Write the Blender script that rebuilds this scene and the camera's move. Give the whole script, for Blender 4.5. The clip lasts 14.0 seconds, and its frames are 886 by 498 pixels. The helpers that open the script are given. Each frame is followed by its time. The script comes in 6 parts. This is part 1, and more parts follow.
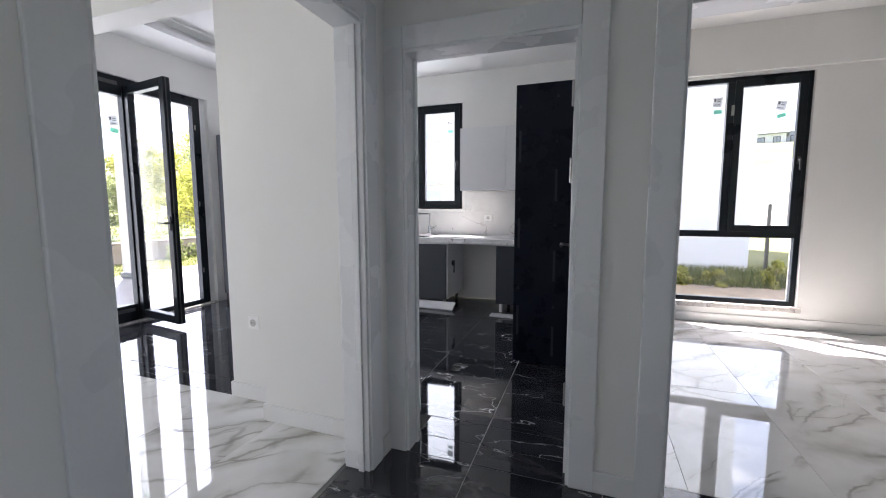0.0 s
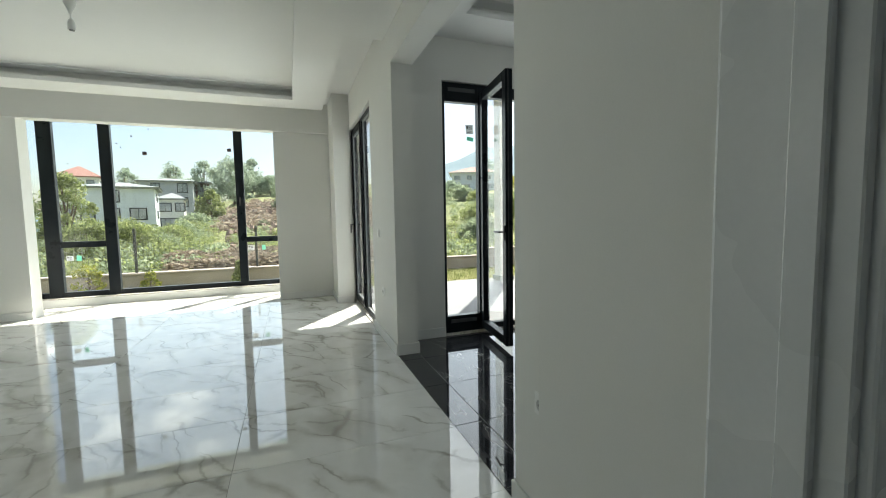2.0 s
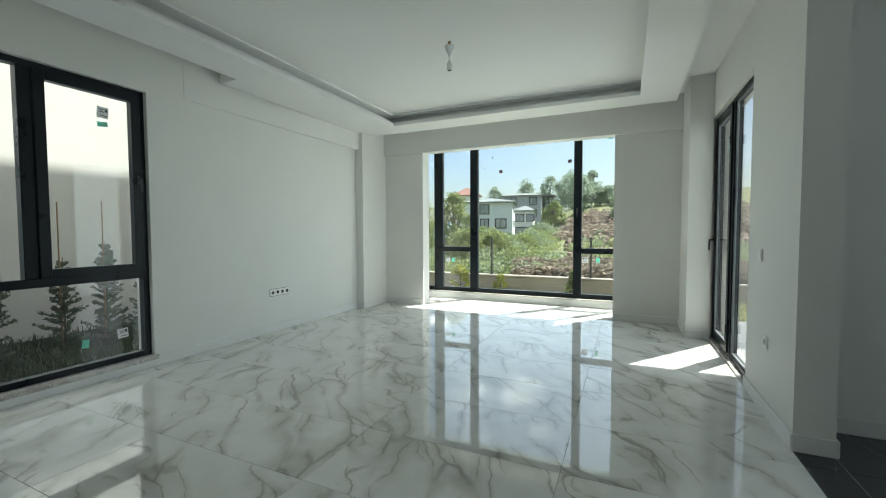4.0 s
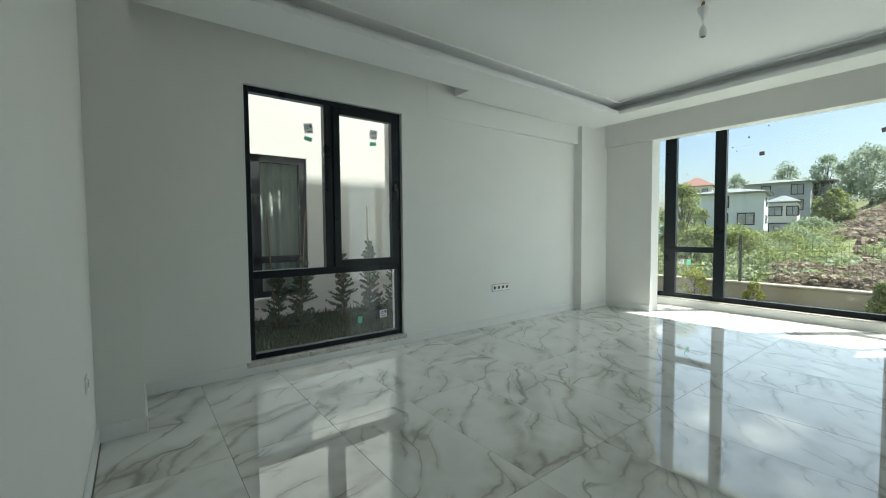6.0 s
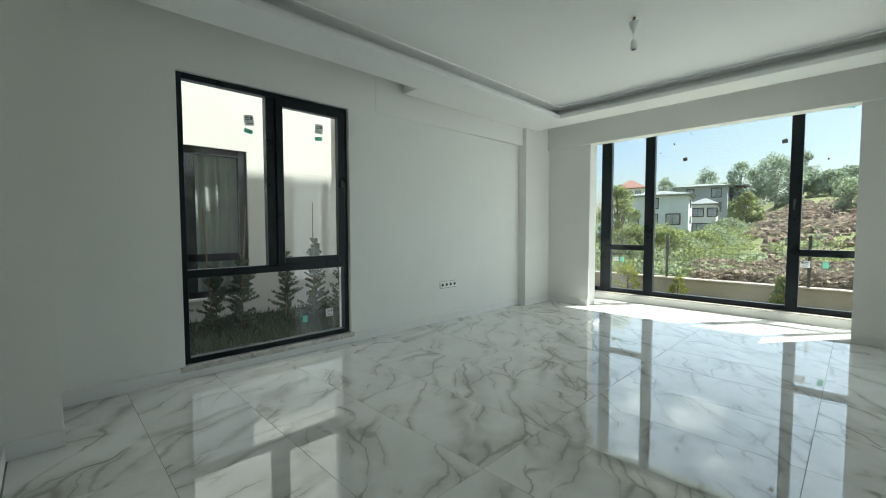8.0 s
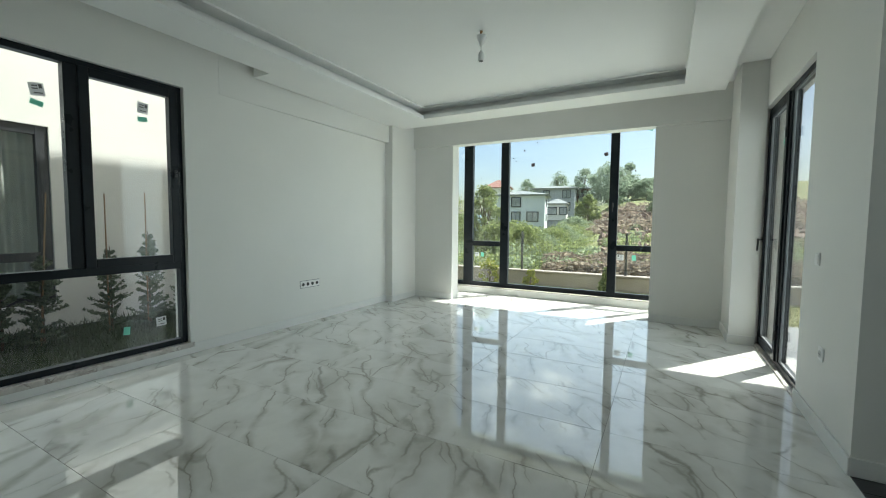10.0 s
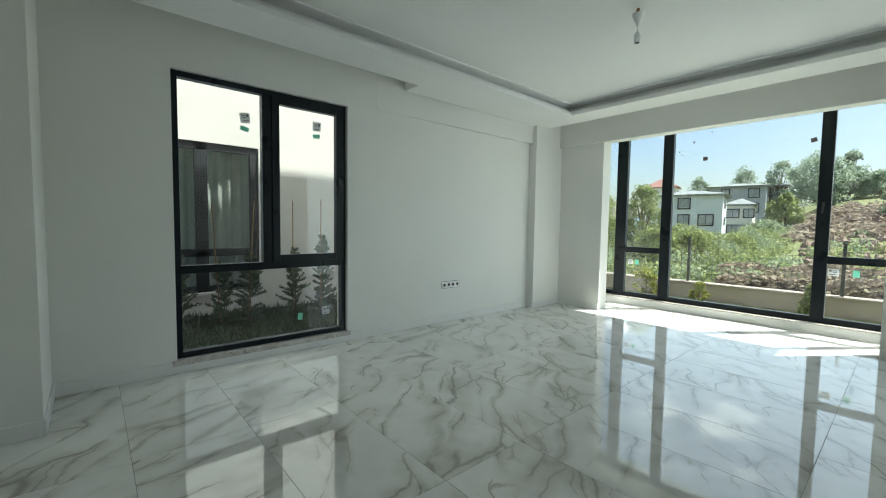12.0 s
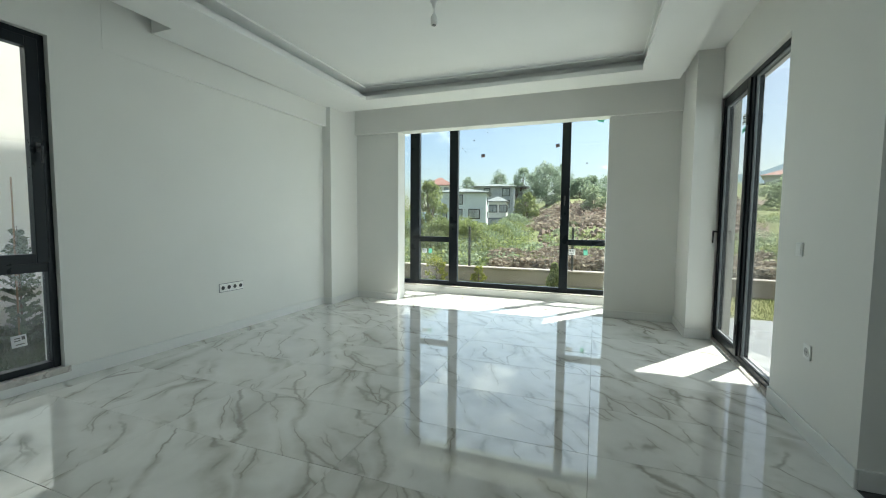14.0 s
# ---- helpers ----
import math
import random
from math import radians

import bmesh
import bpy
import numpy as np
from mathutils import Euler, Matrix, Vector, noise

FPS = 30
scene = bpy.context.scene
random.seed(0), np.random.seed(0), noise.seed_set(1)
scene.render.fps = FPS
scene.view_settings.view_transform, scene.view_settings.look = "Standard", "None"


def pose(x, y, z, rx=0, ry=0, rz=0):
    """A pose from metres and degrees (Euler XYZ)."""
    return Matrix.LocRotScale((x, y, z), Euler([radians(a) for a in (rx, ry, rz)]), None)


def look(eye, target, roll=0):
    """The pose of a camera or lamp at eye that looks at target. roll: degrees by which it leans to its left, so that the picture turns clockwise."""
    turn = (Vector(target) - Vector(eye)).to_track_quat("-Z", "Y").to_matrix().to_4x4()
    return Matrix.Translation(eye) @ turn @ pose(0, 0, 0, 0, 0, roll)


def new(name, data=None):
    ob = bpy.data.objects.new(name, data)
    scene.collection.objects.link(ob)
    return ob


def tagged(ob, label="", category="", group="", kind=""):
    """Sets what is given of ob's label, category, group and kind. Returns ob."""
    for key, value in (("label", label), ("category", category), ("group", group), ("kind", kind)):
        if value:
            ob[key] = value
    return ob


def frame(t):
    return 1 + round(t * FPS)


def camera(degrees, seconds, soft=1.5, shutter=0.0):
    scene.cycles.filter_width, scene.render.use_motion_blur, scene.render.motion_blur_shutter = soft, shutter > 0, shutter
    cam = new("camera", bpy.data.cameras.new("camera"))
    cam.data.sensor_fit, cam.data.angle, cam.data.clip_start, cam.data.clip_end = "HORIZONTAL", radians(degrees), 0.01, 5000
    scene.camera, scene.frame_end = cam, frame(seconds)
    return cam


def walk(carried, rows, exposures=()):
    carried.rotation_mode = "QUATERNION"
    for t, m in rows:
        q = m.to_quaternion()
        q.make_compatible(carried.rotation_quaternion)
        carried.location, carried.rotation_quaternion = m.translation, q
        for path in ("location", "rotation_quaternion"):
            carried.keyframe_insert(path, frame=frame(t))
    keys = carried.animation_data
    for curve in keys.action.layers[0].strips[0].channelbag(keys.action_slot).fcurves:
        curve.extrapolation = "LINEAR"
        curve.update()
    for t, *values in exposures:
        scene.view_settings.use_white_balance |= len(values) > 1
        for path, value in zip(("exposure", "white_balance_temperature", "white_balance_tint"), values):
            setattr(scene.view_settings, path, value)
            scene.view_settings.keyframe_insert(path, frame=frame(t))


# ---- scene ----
cam = camera(95.0, 14.0, 1.05)
PATH = [
    (0, (0.747, -0.229, 1.257), (0.073, 1.642, 1.051), -0.1),
    (0.5, (0.673, 0.105, 1.261), (-0.386, 1.786, 1.037), 0.0),
    (1, (0.502, 0.403, 1.23), (-0.884, 1.83, 1.026), -0.5),
    (1.5, (0.26, 0.654, 1.229), (-1.406, 1.745, 1.051), -0.9),
    (2, (0.005, 0.893, 1.236), (-1.863, 1.592, 1.084), -1.0),
    (2.5, (-0.259, 0.988, 1.225), (-2.234, 1.275, 1.104), -0.8),
    (3, (-0.469, 0.973, 1.255), (-2.462, 0.845, 1.149), -0.7),
    (3.5, (-0.574, 0.929, 1.26), (-2.507, 0.425, 1.17), -0.4),
    (4, (-0.603, 0.873, 1.271), (-2.423, 0.048, 1.183), -0.2),
    (4.2, (-0.593, 0.858, 1.281), (-2.354, -0.086, 1.189), -0.2),
    (6.3, (-0.542, 0.671, 1.268), (-1.687, -0.966, 1.181), -0.5),
    (6.5, (-0.533, 0.666, 1.265), (-1.654, -0.988, 1.18), -0.5),
    (7, (-0.527, 0.682, 1.258), (-1.652, -0.969, 1.177), -0.3),
    (7.5, (-0.547, 0.702, 1.267), (-1.776, -0.874, 1.179), -0.1),
    (8, (-0.544, 0.716, 1.27), (-1.941, -0.711, 1.167), -0.1),
    (8.5, (-0.517, 0.74, 1.262), (-2.094, -0.486, 1.148), -0.1),
    (8.7, (-0.507, 0.743, 1.26), (-2.144, -0.401, 1.142), -0.2),
    (9.75, (-0.63, 0.83, 1.29), (-2.396, -0.109, 1.165), 0.45),
    (10.8, (-0.784, 0.912, 1.33), (-2.37, -0.299, 1.198), 1.1),
    (11, (-0.789, 0.89, 1.323), (-2.297, -0.417, 1.196), 1.2),
    (11.5, (-0.767, 0.83, 1.307), (-2.086, -0.668, 1.192), 0.8),
    (12, (-0.82, 0.857, 1.3), (-2.127, -0.652, 1.182), 0.8),
    (12.5, (-0.863, 0.852, 1.286), (-2.27, -0.562, 1.15), 1.0),
    (13, (-0.92, 0.732, 1.274), (-2.485, -0.505, 1.131), 0.8),
    (13.5, (-0.99, 0.612, 1.273), (-2.727, -0.368, 1.129), 0.5),
    (14, (-1.107, 0.566, 1.243), (-2.976, -0.132, 1.107), 0.5),
]
EXPOSURES = [(0, 2.8, 6450, 24), (1.0, 2.3, 6400, 22), (1.6, 1.77, 6980, 14), (2.0, 1.53, 6830, 5), (2.5, 1.37, 6620, 3), (3.5, 1.27, 6400, 1), (8, 1.28, 6420, 1), (14, 1.26, 6400, 0)]
walk(cam, [(t, look(eye, target, roll)) for t, eye, target, roll in PATH], EXPOSURES)

# ---- world and sun ----
SUN_DIR = Vector((0.8, -0.6, -1.47)).normalized()
wd = bpy.data.worlds.new("sky_world")
scene.world = wd
wd.use_nodes = True
wn, wl = wd.node_tree.nodes, wd.node_tree.links
bg = wn["Background"]
sky = wn.new("ShaderNodeTexSky")
sky.sky_type, sky.sun_disc = "NISHITA", False
sky.sun_elevation = math.asin(-SUN_DIR.z)
sky.sun_rotation = math.atan2(-SUN_DIR.x, -SUN_DIR.y)
sky.air_density, sky.dust_density, sky.ozone_density = 1.0, 2.2, 1.5
tc = wn.new("ShaderNodeTexCoord")
def cloud(azimuth, elevation, size):
    """How far a direction lies inside a cloud round that bearing, wider than high."""
    az_, el_ = radians(azimuth), radians(elevation)
    d = wn.new("ShaderNodeVectorMath")
    d.operation = "SUBTRACT"
    d.inputs[1].default_value = (-math.cos(az_) * math.cos(el_), math.sin(az_) * math.cos(el_), math.sin(el_))
    wl.new(tc.outputs["Generated"], d.inputs[0])
    f = wn.new("ShaderNodeVectorMath")
    f.operation = "MULTIPLY"
    f.inputs[1].default_value = (1 / size, 1 / size, 2.1 / size)
    wl.new(d.outputs["Vector"], f.inputs[0])
    e = wn.new("ShaderNodeVectorMath")
    e.operation = "LENGTH"
    wl.new(f.outputs["Vector"], e.inputs[0])
    q = wn.new("ShaderNodeMapRange")
    q.inputs["From Min"].default_value, q.inputs["From Max"].default_value = 0.0, 1.0
    q.inputs["To Min"].default_value, q.inputs["To Max"].default_value = 0.24, -0.06
    wl.new(e.outputs["Value"], q.inputs["Value"])
    return q.outputs[0]


mp = wn.new("ShaderNodeMapping")
mp.inputs["Scale"].default_value = (1.6, 1.6, 4.2)
wl.new(tc.outputs["Generated"], mp.inputs["Vector"])
cn = wn.new("ShaderNodeTexNoise")
cn.inputs["Scale"].default_value, cn.inputs["Detail"].default_value, cn.inputs["Roughness"].default_value = 3.2, 9, 0.6
wl.new(mp.outputs["Vector"], cn.inputs["Vector"])
fluff = cn.outputs["Fac"]
bank = None
for args in ((-10.5, 25.5, 0.09), (-14.5, 22.0, 0.13), (-20.0, 21.5, 0.12), (-25.0, 12.5, 0.05), (33.0, 12.5, 0.10), (48.0, 20.0, 0.25), (100.0, 18.0, 0.5), (-110.0, 40.0, 0.6), (180.0, 35.0, 0.6)):
    one = cloud(*args)
    if bank is None:
        bank = one
        continue
    most = wn.new("ShaderNodeMath")
    most.operation = "MAXIMUM"
    wl.new(bank, most.inputs[0])
    wl.new(one, most.inputs[1])
    bank = most.outputs[0]
puff = wn.new("ShaderNodeMath")
puff.operation = "ADD"
wl.new(fluff, puff.inputs[0])
wl.new(bank, puff.inputs[1])
cr = wn.new("ShaderNodeValToRGB")
cr.color_ramp.elements[0].position, cr.color_ramp.elements[1].position = 0.56, 0.76
cr.color_ramp.elements[1].color = (0.85, 0.85, 0.85, 1)
wl.new(puff.outputs[0], cr.inputs["Fac"])
cm = wn.new("ShaderNodeMixRGB")
cm.inputs[2].default_value = (15.0, 15.3, 15.8, 1)
wl.new(cr.outputs["Color"], cm.inputs[0])
wl.new(sky.outputs["Color"], cm.inputs[1])
wl.new(cm.outputs["Color"], bg.inputs["Color"])
bg.inputs["Strength"].default_value = 0.08

sun = new("sun", bpy.data.lights.new("sun", "SUN"))
sun.data.energy, sun.data.angle, sun.data.color = 4.6, radians(0.53), (1.0, 0.97, 0.92)
sun.matrix_world = look((-40, 30, 73), Vector((-40, 30, 73)) + SUN_DIR)


def opening_fill_lamp(axis, d, side, u0, u1, z0, z1, watts, spread=180):
    """An area lamp added in an opening to stand in for the sky's light."""
    la = bpy.data.lights.new("opening_fill_lamp", "AREA")
    la.shape, la.size, la.size_y, la.energy, la.color = "RECTANGLE", u1 - u0, z1 - z0, watts, (0.82, 0.925, 1.0)
    la.spread = radians(spread)
    ob = new("opening_fill_lamp", la)
    c = Vector((d, (u0 + u1) / 2, (z0 + z1) / 2)) if axis == "x" else Vector(((u0 + u1) / 2, d, (z0 + z1) / 2))
    n = Vector((side, 0, 0)) if axis == "x" else Vector((0, side, 0))
    ob.matrix_world = Matrix.Translation(c) @ n.to_track_quat("-Z", "Y").to_matrix().to_4x4()
    return ob


opening_fill_lamp("x", -7.83, 1, -2.55, 0.93, 0.18, 2.9, 8.4, 150)
opening_fill_lamp("y", -3.34, 1, -2.90, -1.39, 0.16, 2.52, 2.2)
opening_fill_lamp("y", 1.89, -1, -6.15, -4.6, 0.06, 2.5, 6.0, 100)
opening_fill_lamp("x", -4.04, 1, 2.41, 3.72, 0.06, 2.5, 6.5)
opening_fill_lamp("y", 5.23, -1, -2.12, -0.94, 1.27, 2.61, 5.5)
opening_fill_lamp("y", 4.98, -1, 1.32, 2.73, 0.26, 2.54, 3.4)
# added lamp in an unseen hall opening, there only to brighten the hall
opening_fill_lamp("x", 2.40, -1, -1.45, -0.55, 0.1, 2.05, 0.75)

# ---- materials ----
def nodes_of(name):
    m = bpy.data.materials.new(name)
    m.use_nodes = True
    n, l = m.node_tree.nodes, m.node_tree.links
    return m, n, l, n["Principled BSDF"]


def noise_node(n, l, scale, detail=4, rough=0.55, coord="Object", vec=None, distortion=0.0):
    t = n.new("ShaderNodeTexNoise")
    t.inputs["Scale"].default_value, t.inputs["Detail"].default_value = scale, detail
    t.inputs["Roughness"].default_value, t.inputs["Distortion"].default_value = rough, distortion
    if vec is None:
        c = n.new("ShaderNodeTexCoord")
        vec = c.outputs[coord]
    l.new(vec, t.inputs["Vector"])
    return t.outputs["Fac"]


def ramp(n, l, fac, stops):
    r = n.new("ShaderNodeValToRGB")
    e = r.color_ramp.elements
    while len(e) < len(stops):
        e.new(0.5)
    for el, (p, c) in zip(e, stops):
        el.position = p
        el.color = (*c, 1) if len(c) == 3 else c
    l.new(fac, r.inputs["Fac"])
    return r.outputs["Color"]


def surface(name, dark, light, rough=0.5, scale=3.0, fine=60.0, bump=0.1, metal=0.0, rough_var=0.08, coat=0.0, spec=0.5, distance=0.004):
    """A plain material that varies at two scales in colour, gloss and relief."""
    m, n, l, p = nodes_of(name)
    a = noise_node(n, l, scale)
    b = noise_node(n, l, fine, 3)
    add = n.new("ShaderNodeMath")
    add.operation = "MULTIPLY_ADD"
    add.inputs[1].default_value = 0.35
    l.new(b, add.inputs[0])
    mul = n.new("ShaderNodeMath")
    mul.operation = "MULTIPLY"
    mul.inputs[1].default_value = 0.65
    l.new(a, mul.inputs[0])
    l.new(mul.outputs[0], add.inputs[2])
    l.new(ramp(n, l, add.outputs[0], [(0.3, dark), (0.7, light)]), p.inputs["Base Color"])
    rr = n.new("ShaderNodeMapRange")
    rr.inputs["From Min"].default_value, rr.inputs["From Max"].default_value = 0.3, 0.7
    rr.inputs["To Min"].default_value, rr.inputs["To Max"].default_value = max(0.02, rough - rough_var), min(1.0, rough + rough_var)
    l.new(a, rr.inputs["Value"])
    l.new(rr.outputs[0], p.inputs["Roughness"])
    p.inputs["Metallic"].default_value = metal
    p.inputs["Coat Weight"].default_value = coat
    p.inputs["Specular IOR Level"].default_value = spec
    if bump:
        bp = n.new("ShaderNodeBump")
        bp.inputs["Strength"].default_value, bp.inputs["Distance"].default_value = bump, distance
        l.new(add.outputs[0], bp.inputs["Height"])
        l.new(bp.outputs[0], p.inputs["Normal"])
    return m


def marble(name, base_a, base_b, vein_soft, vein_fine, soft_amount, fine_amount, fine_width, rough, shift=True, turn=35, stretch=2.4, size=1.0, spec=0.5):
    """Polished veined stone, its veins moved from piece to piece."""
    m, n, l, p = nodes_of(name)
    c = n.new("ShaderNodeTexCoord")
    vec = c.outputs["Object"]
    if shift:
        info = n.new("ShaderNodeObjectInfo")
        off = n.new("ShaderNodeVectorMath")
        off.operation = "MULTIPLY_ADD"
        comb = n.new("ShaderNodeCombineXYZ")
        for i, k in enumerate((37.0, 53.0, 71.0)):
            mm = n.new("ShaderNodeMath")
            mm.operation = "MULTIPLY"
            mm.inputs[1].default_value = k
            l.new(info.outputs["Random"], mm.inputs[0])
            l.new(mm.outputs[0], comb.inputs[i])
        off.inputs[1].default_value = (1, 1, 1)
        l.new(vec, off.inputs[0])
        l.new(comb.outputs[0], off.inputs[2])
        vec = off.outputs[0]
    mpn = n.new("ShaderNodeMapping")
    mpn.inputs["Rotation"].default_value = (0, 0, radians(turn))
    mpn.inputs["Scale"].default_value = (size, size * stretch, size)
    l.new(vec, mpn.inputs["Vector"])
    v = mpn.outputs["Vector"]
    cloud = noise_node(n, l, 2.2, 5, 0.6, vec=v)
    base = ramp(n, l, cloud, [(0.35, base_a), (0.65, base_b)])

    def ridge(scale, detail, width, distortion):
        f = noise_node(n, l, scale, detail, 0.5, vec=v, distortion=distortion)
        s = n.new("ShaderNodeMath")
        s.operation = "SUBTRACT"
        s.inputs[1].default_value = 0.5
        l.new(f, s.inputs[0])
        ab = n.new("ShaderNodeMath")
        ab.operation = "ABSOLUTE"
        l.new(s.outputs[0], ab.inputs[0])
        q = n.new("ShaderNodeMapRange")
        q.interpolation_type = "SMOOTHSTEP"
        q.inputs["From Min"].default_value, q.inputs["From Max"].default_value = 0.0, width
        q.inputs["To Min"].default_value, q.inputs["To Max"].default_value = 1.0, 0.0
        l.new(ab.outputs[0], q.inputs["Value"])
        return q.outputs[0]

    def gated(fac, scale, lo, hi, amount):
        g = noise_node(n, l, scale, 3, 0.5, vec=v)
        q = n.new("ShaderNodeMapRange")
        q.inputs["From Min"].default_value, q.inputs["From Max"].default_value = lo, hi
        q.inputs["To Max"].default_value = amount
        l.new(g, q.inputs["Value"])
        mm = n.new("ShaderNodeMath")
        mm.operation = "MULTIPLY"
        l.new(fac, mm.inputs[0])
        l.new(q.outputs[0], mm.inputs[1])
        return mm.outputs[0]

    soft = gated(ridge(1.15, 4.5, 0.034, 0.0), 1.0, 0.36, 0.52, soft_amount)
    fine = gated(ridge(1.4, 4.5, fine_width, 0.0), 1.1, 0.42, 0.56, fine_amount)
    for fac, col in ((soft, vein_soft), (fine, vein_fine)):
        mx = n.new("ShaderNodeMixRGB")
        l.new(fac, mx.inputs[0])
        l.new(base, mx.inputs[1])
        mx.inputs[2].default_value = (*col, 1)
        base = mx.outputs[0]
    l.new(base, p.inputs["Base Color"])
    smear = noise_node(n, l, 4.0, 4, 0.6, vec=v)
    rr = n.new("ShaderNodeMapRange")
    rr.inputs["From Min"].default_value, rr.inputs["From Max"].default_value = 0.35, 0.75
    rr.inputs["To Min"].default_value, rr.inputs["To Max"].default_value = rough, rough * 2.2
    l.new(smear, rr.inputs["Value"])
    l.new(rr.outputs[0], p.inputs["Roughness"])
    p.inputs["Specular IOR Level"].default_value = spec
    bp = n.new("ShaderNodeBump")
    bp.inputs["Strength"].default_value, bp.inputs["Distance"].default_value = 0.05, 0.003
    l.new(noise_node(n, l, 1.6, 2, 0.4, vec=v), bp.inputs["Height"])
    l.new(bp.outputs[0], p.inputs["Normal"])
    return m


def branched_marble(name, base_a, base_b, vein_soft, vein_fine, along, rough, spec=0.5):
    """Polished white stone: a branching net of veins drawn out along one bearing, broad grey smears on it and thin dark threads, new on each piece."""
    m, n, l, p = nodes_of(name)

    def math_node(op, a, b):
        k = n.new("ShaderNodeMath")
        k.operation = op
        for i, v in enumerate((a, b)):
            if isinstance(v, (int, float)):
                k.inputs[i].default_value = v
            else:
                l.new(v, k.inputs[i])
        return k.outputs[0]

    def fall(value, lo, hi, a, b):
        q = n.new("ShaderNodeMapRange")
        q.interpolation_type = "SMOOTHSTEP"
        q.inputs["From Min"].default_value, q.inputs["From Max"].default_value = lo, hi
        q.inputs["To Min"].default_value, q.inputs["To Max"].default_value = a, b
        l.new(value, q.inputs["Value"])
        return q.outputs[0]

    c = n.new("ShaderNodeTexCoord")
    info = n.new("ShaderNodeObjectInfo")
    comb = n.new("ShaderNodeCombineXYZ")
    for i, k in enumerate((37.0, 53.0, 71.0)):
        l.new(math_node("MULTIPLY", info.outputs["Random"], k), comb.inputs[i])
    turn = n.new("ShaderNodeVectorRotate")
    turn.rotation_type = "Z_AXIS"
    l.new(c.outputs["Object"], turn.inputs["Vector"])
    l.new(math_node("MULTIPLY_ADD", info.outputs["Random"], 0.5), turn.inputs["Angle"])
    turn.inputs["Angle"].links[0].from_node.inputs[2].default_value = radians(-along) - 0.25
    off = n.new("ShaderNodeVectorMath")
    off.operation = "ADD"
    l.new(turn.outputs[0], off.inputs[0])
    l.new(comb.outputs[0], off.inputs[1])
    v0 = off.outputs[0]
    warped = v0
    for scale, amount, detail in ((1.1, 0.55, 2), (3.6, 0.16, 4), (11.0, 0.035, 3)):
        w = n.new("ShaderNodeTexNoise")
        w.inputs["Scale"].default_value, w.inputs["Detail"].default_value = scale, detail
        l.new(v0, w.inputs["Vector"])
        mid = n.new("ShaderNodeVectorMath")
        mid.operation = "SUBTRACT"
        mid.inputs[1].default_value = (0.5, 0.5, 0.5)
        l.new(w.outputs["Color"], mid.inputs[0])
        sc = n.new("ShaderNodeVectorMath")
        sc.operation = "SCALE"
        sc.inputs["Scale"].default_value = amount
        l.new(mid.outputs[0], sc.inputs[0])
        ad = n.new("ShaderNodeVectorMath")
        ad.operation = "ADD"
        l.new(warped, ad.inputs[0])
        l.new(sc.outputs[0], ad.inputs[1])
        warped = ad.outputs[0]

    def net(scale, stretch):
        sm = n.new("ShaderNodeMapping")
        sm.inputs["Scale"].default_value = (scale, scale * stretch, scale)
        l.new(warped, sm.inputs["Vector"])
        vo = n.new("ShaderNodeTexVoronoi")
        vo.feature = "DISTANCE_TO_EDGE"
        vo.inputs["Scale"].default_value = 1.0
        l.new(sm.outputs[0], vo.inputs["Vector"])
        return vo.outputs["Distance"]

    big, small = net(0.62, 4.6), net(1.25, 3.8)
    gate = noise_node(n, l, 1.7, 3, 0.5, vec=v0)
    gate_b = noise_node(n, l, 2.6, 3, 0.5, vec=warped)
    breadth = fall(noise_node(n, l, 3.1, 4, 0.6, vec=v0), 0.35, 0.65, 0.35, 1.0)
    smear = math_node("MULTIPLY", math_node("MULTIPLY", fall(big, 0.0, 0.13, 1.0, 0.0), breadth), fall(gate, 0.40, 0.58, 0.0, 0.80))
    thread = math_node("MULTIPLY", fall(big, 0.0, 0.026, 1.0, 0.0), fall(gate_b, 0.42, 0.56, 0.0, 0.72))
    hair = math_node("MULTIPLY", fall(small, 0.0, 0.035, 1.0, 0.0), fall(gate_b, 0.50, 0.62, 0.0, 0.55))
    wash = math_node("MULTIPLY", fall(small, 0.0, 0.30, 1.0, 0.0), fall(gate_b, 0.45, 0.68, 0.0, 0.42))
    base = ramp(n, l, noise_node(n, l, 2.2, 5, 0.6, vec=warped), [(0.35, base_a), (0.65, base_b)])
    for fac, col in ((wash, vein_soft), (smear, vein_soft), (hair, vein_fine), (thread, vein_fine)):
        mx = n.new("ShaderNodeMixRGB")
        l.new(fac, mx.inputs[0])
        l.new(base, mx.inputs[1])
        mx.inputs[2].default_value = (*col, 1)
        base = mx.outputs[0]
    l.new(base, p.inputs["Base Color"])
    l.new(fall(noise_node(n, l, 4.0, 4, 0.6, vec=v0), 0.35, 0.75, rough, rough * 2.2), p.inputs["Roughness"])
    p.inputs["Specular IOR Level"].default_value = spec
    bp = n.new("ShaderNodeBump")
    bp.inputs["Strength"].default_value, bp.inputs["Distance"].default_value = 0.05, 0.003
    l.new(noise_node(n, l, 1.6, 2, 0.4, vec=v0), bp.inputs["Height"])
    l.new(bp.outputs[0], p.inputs["Normal"])
    return m


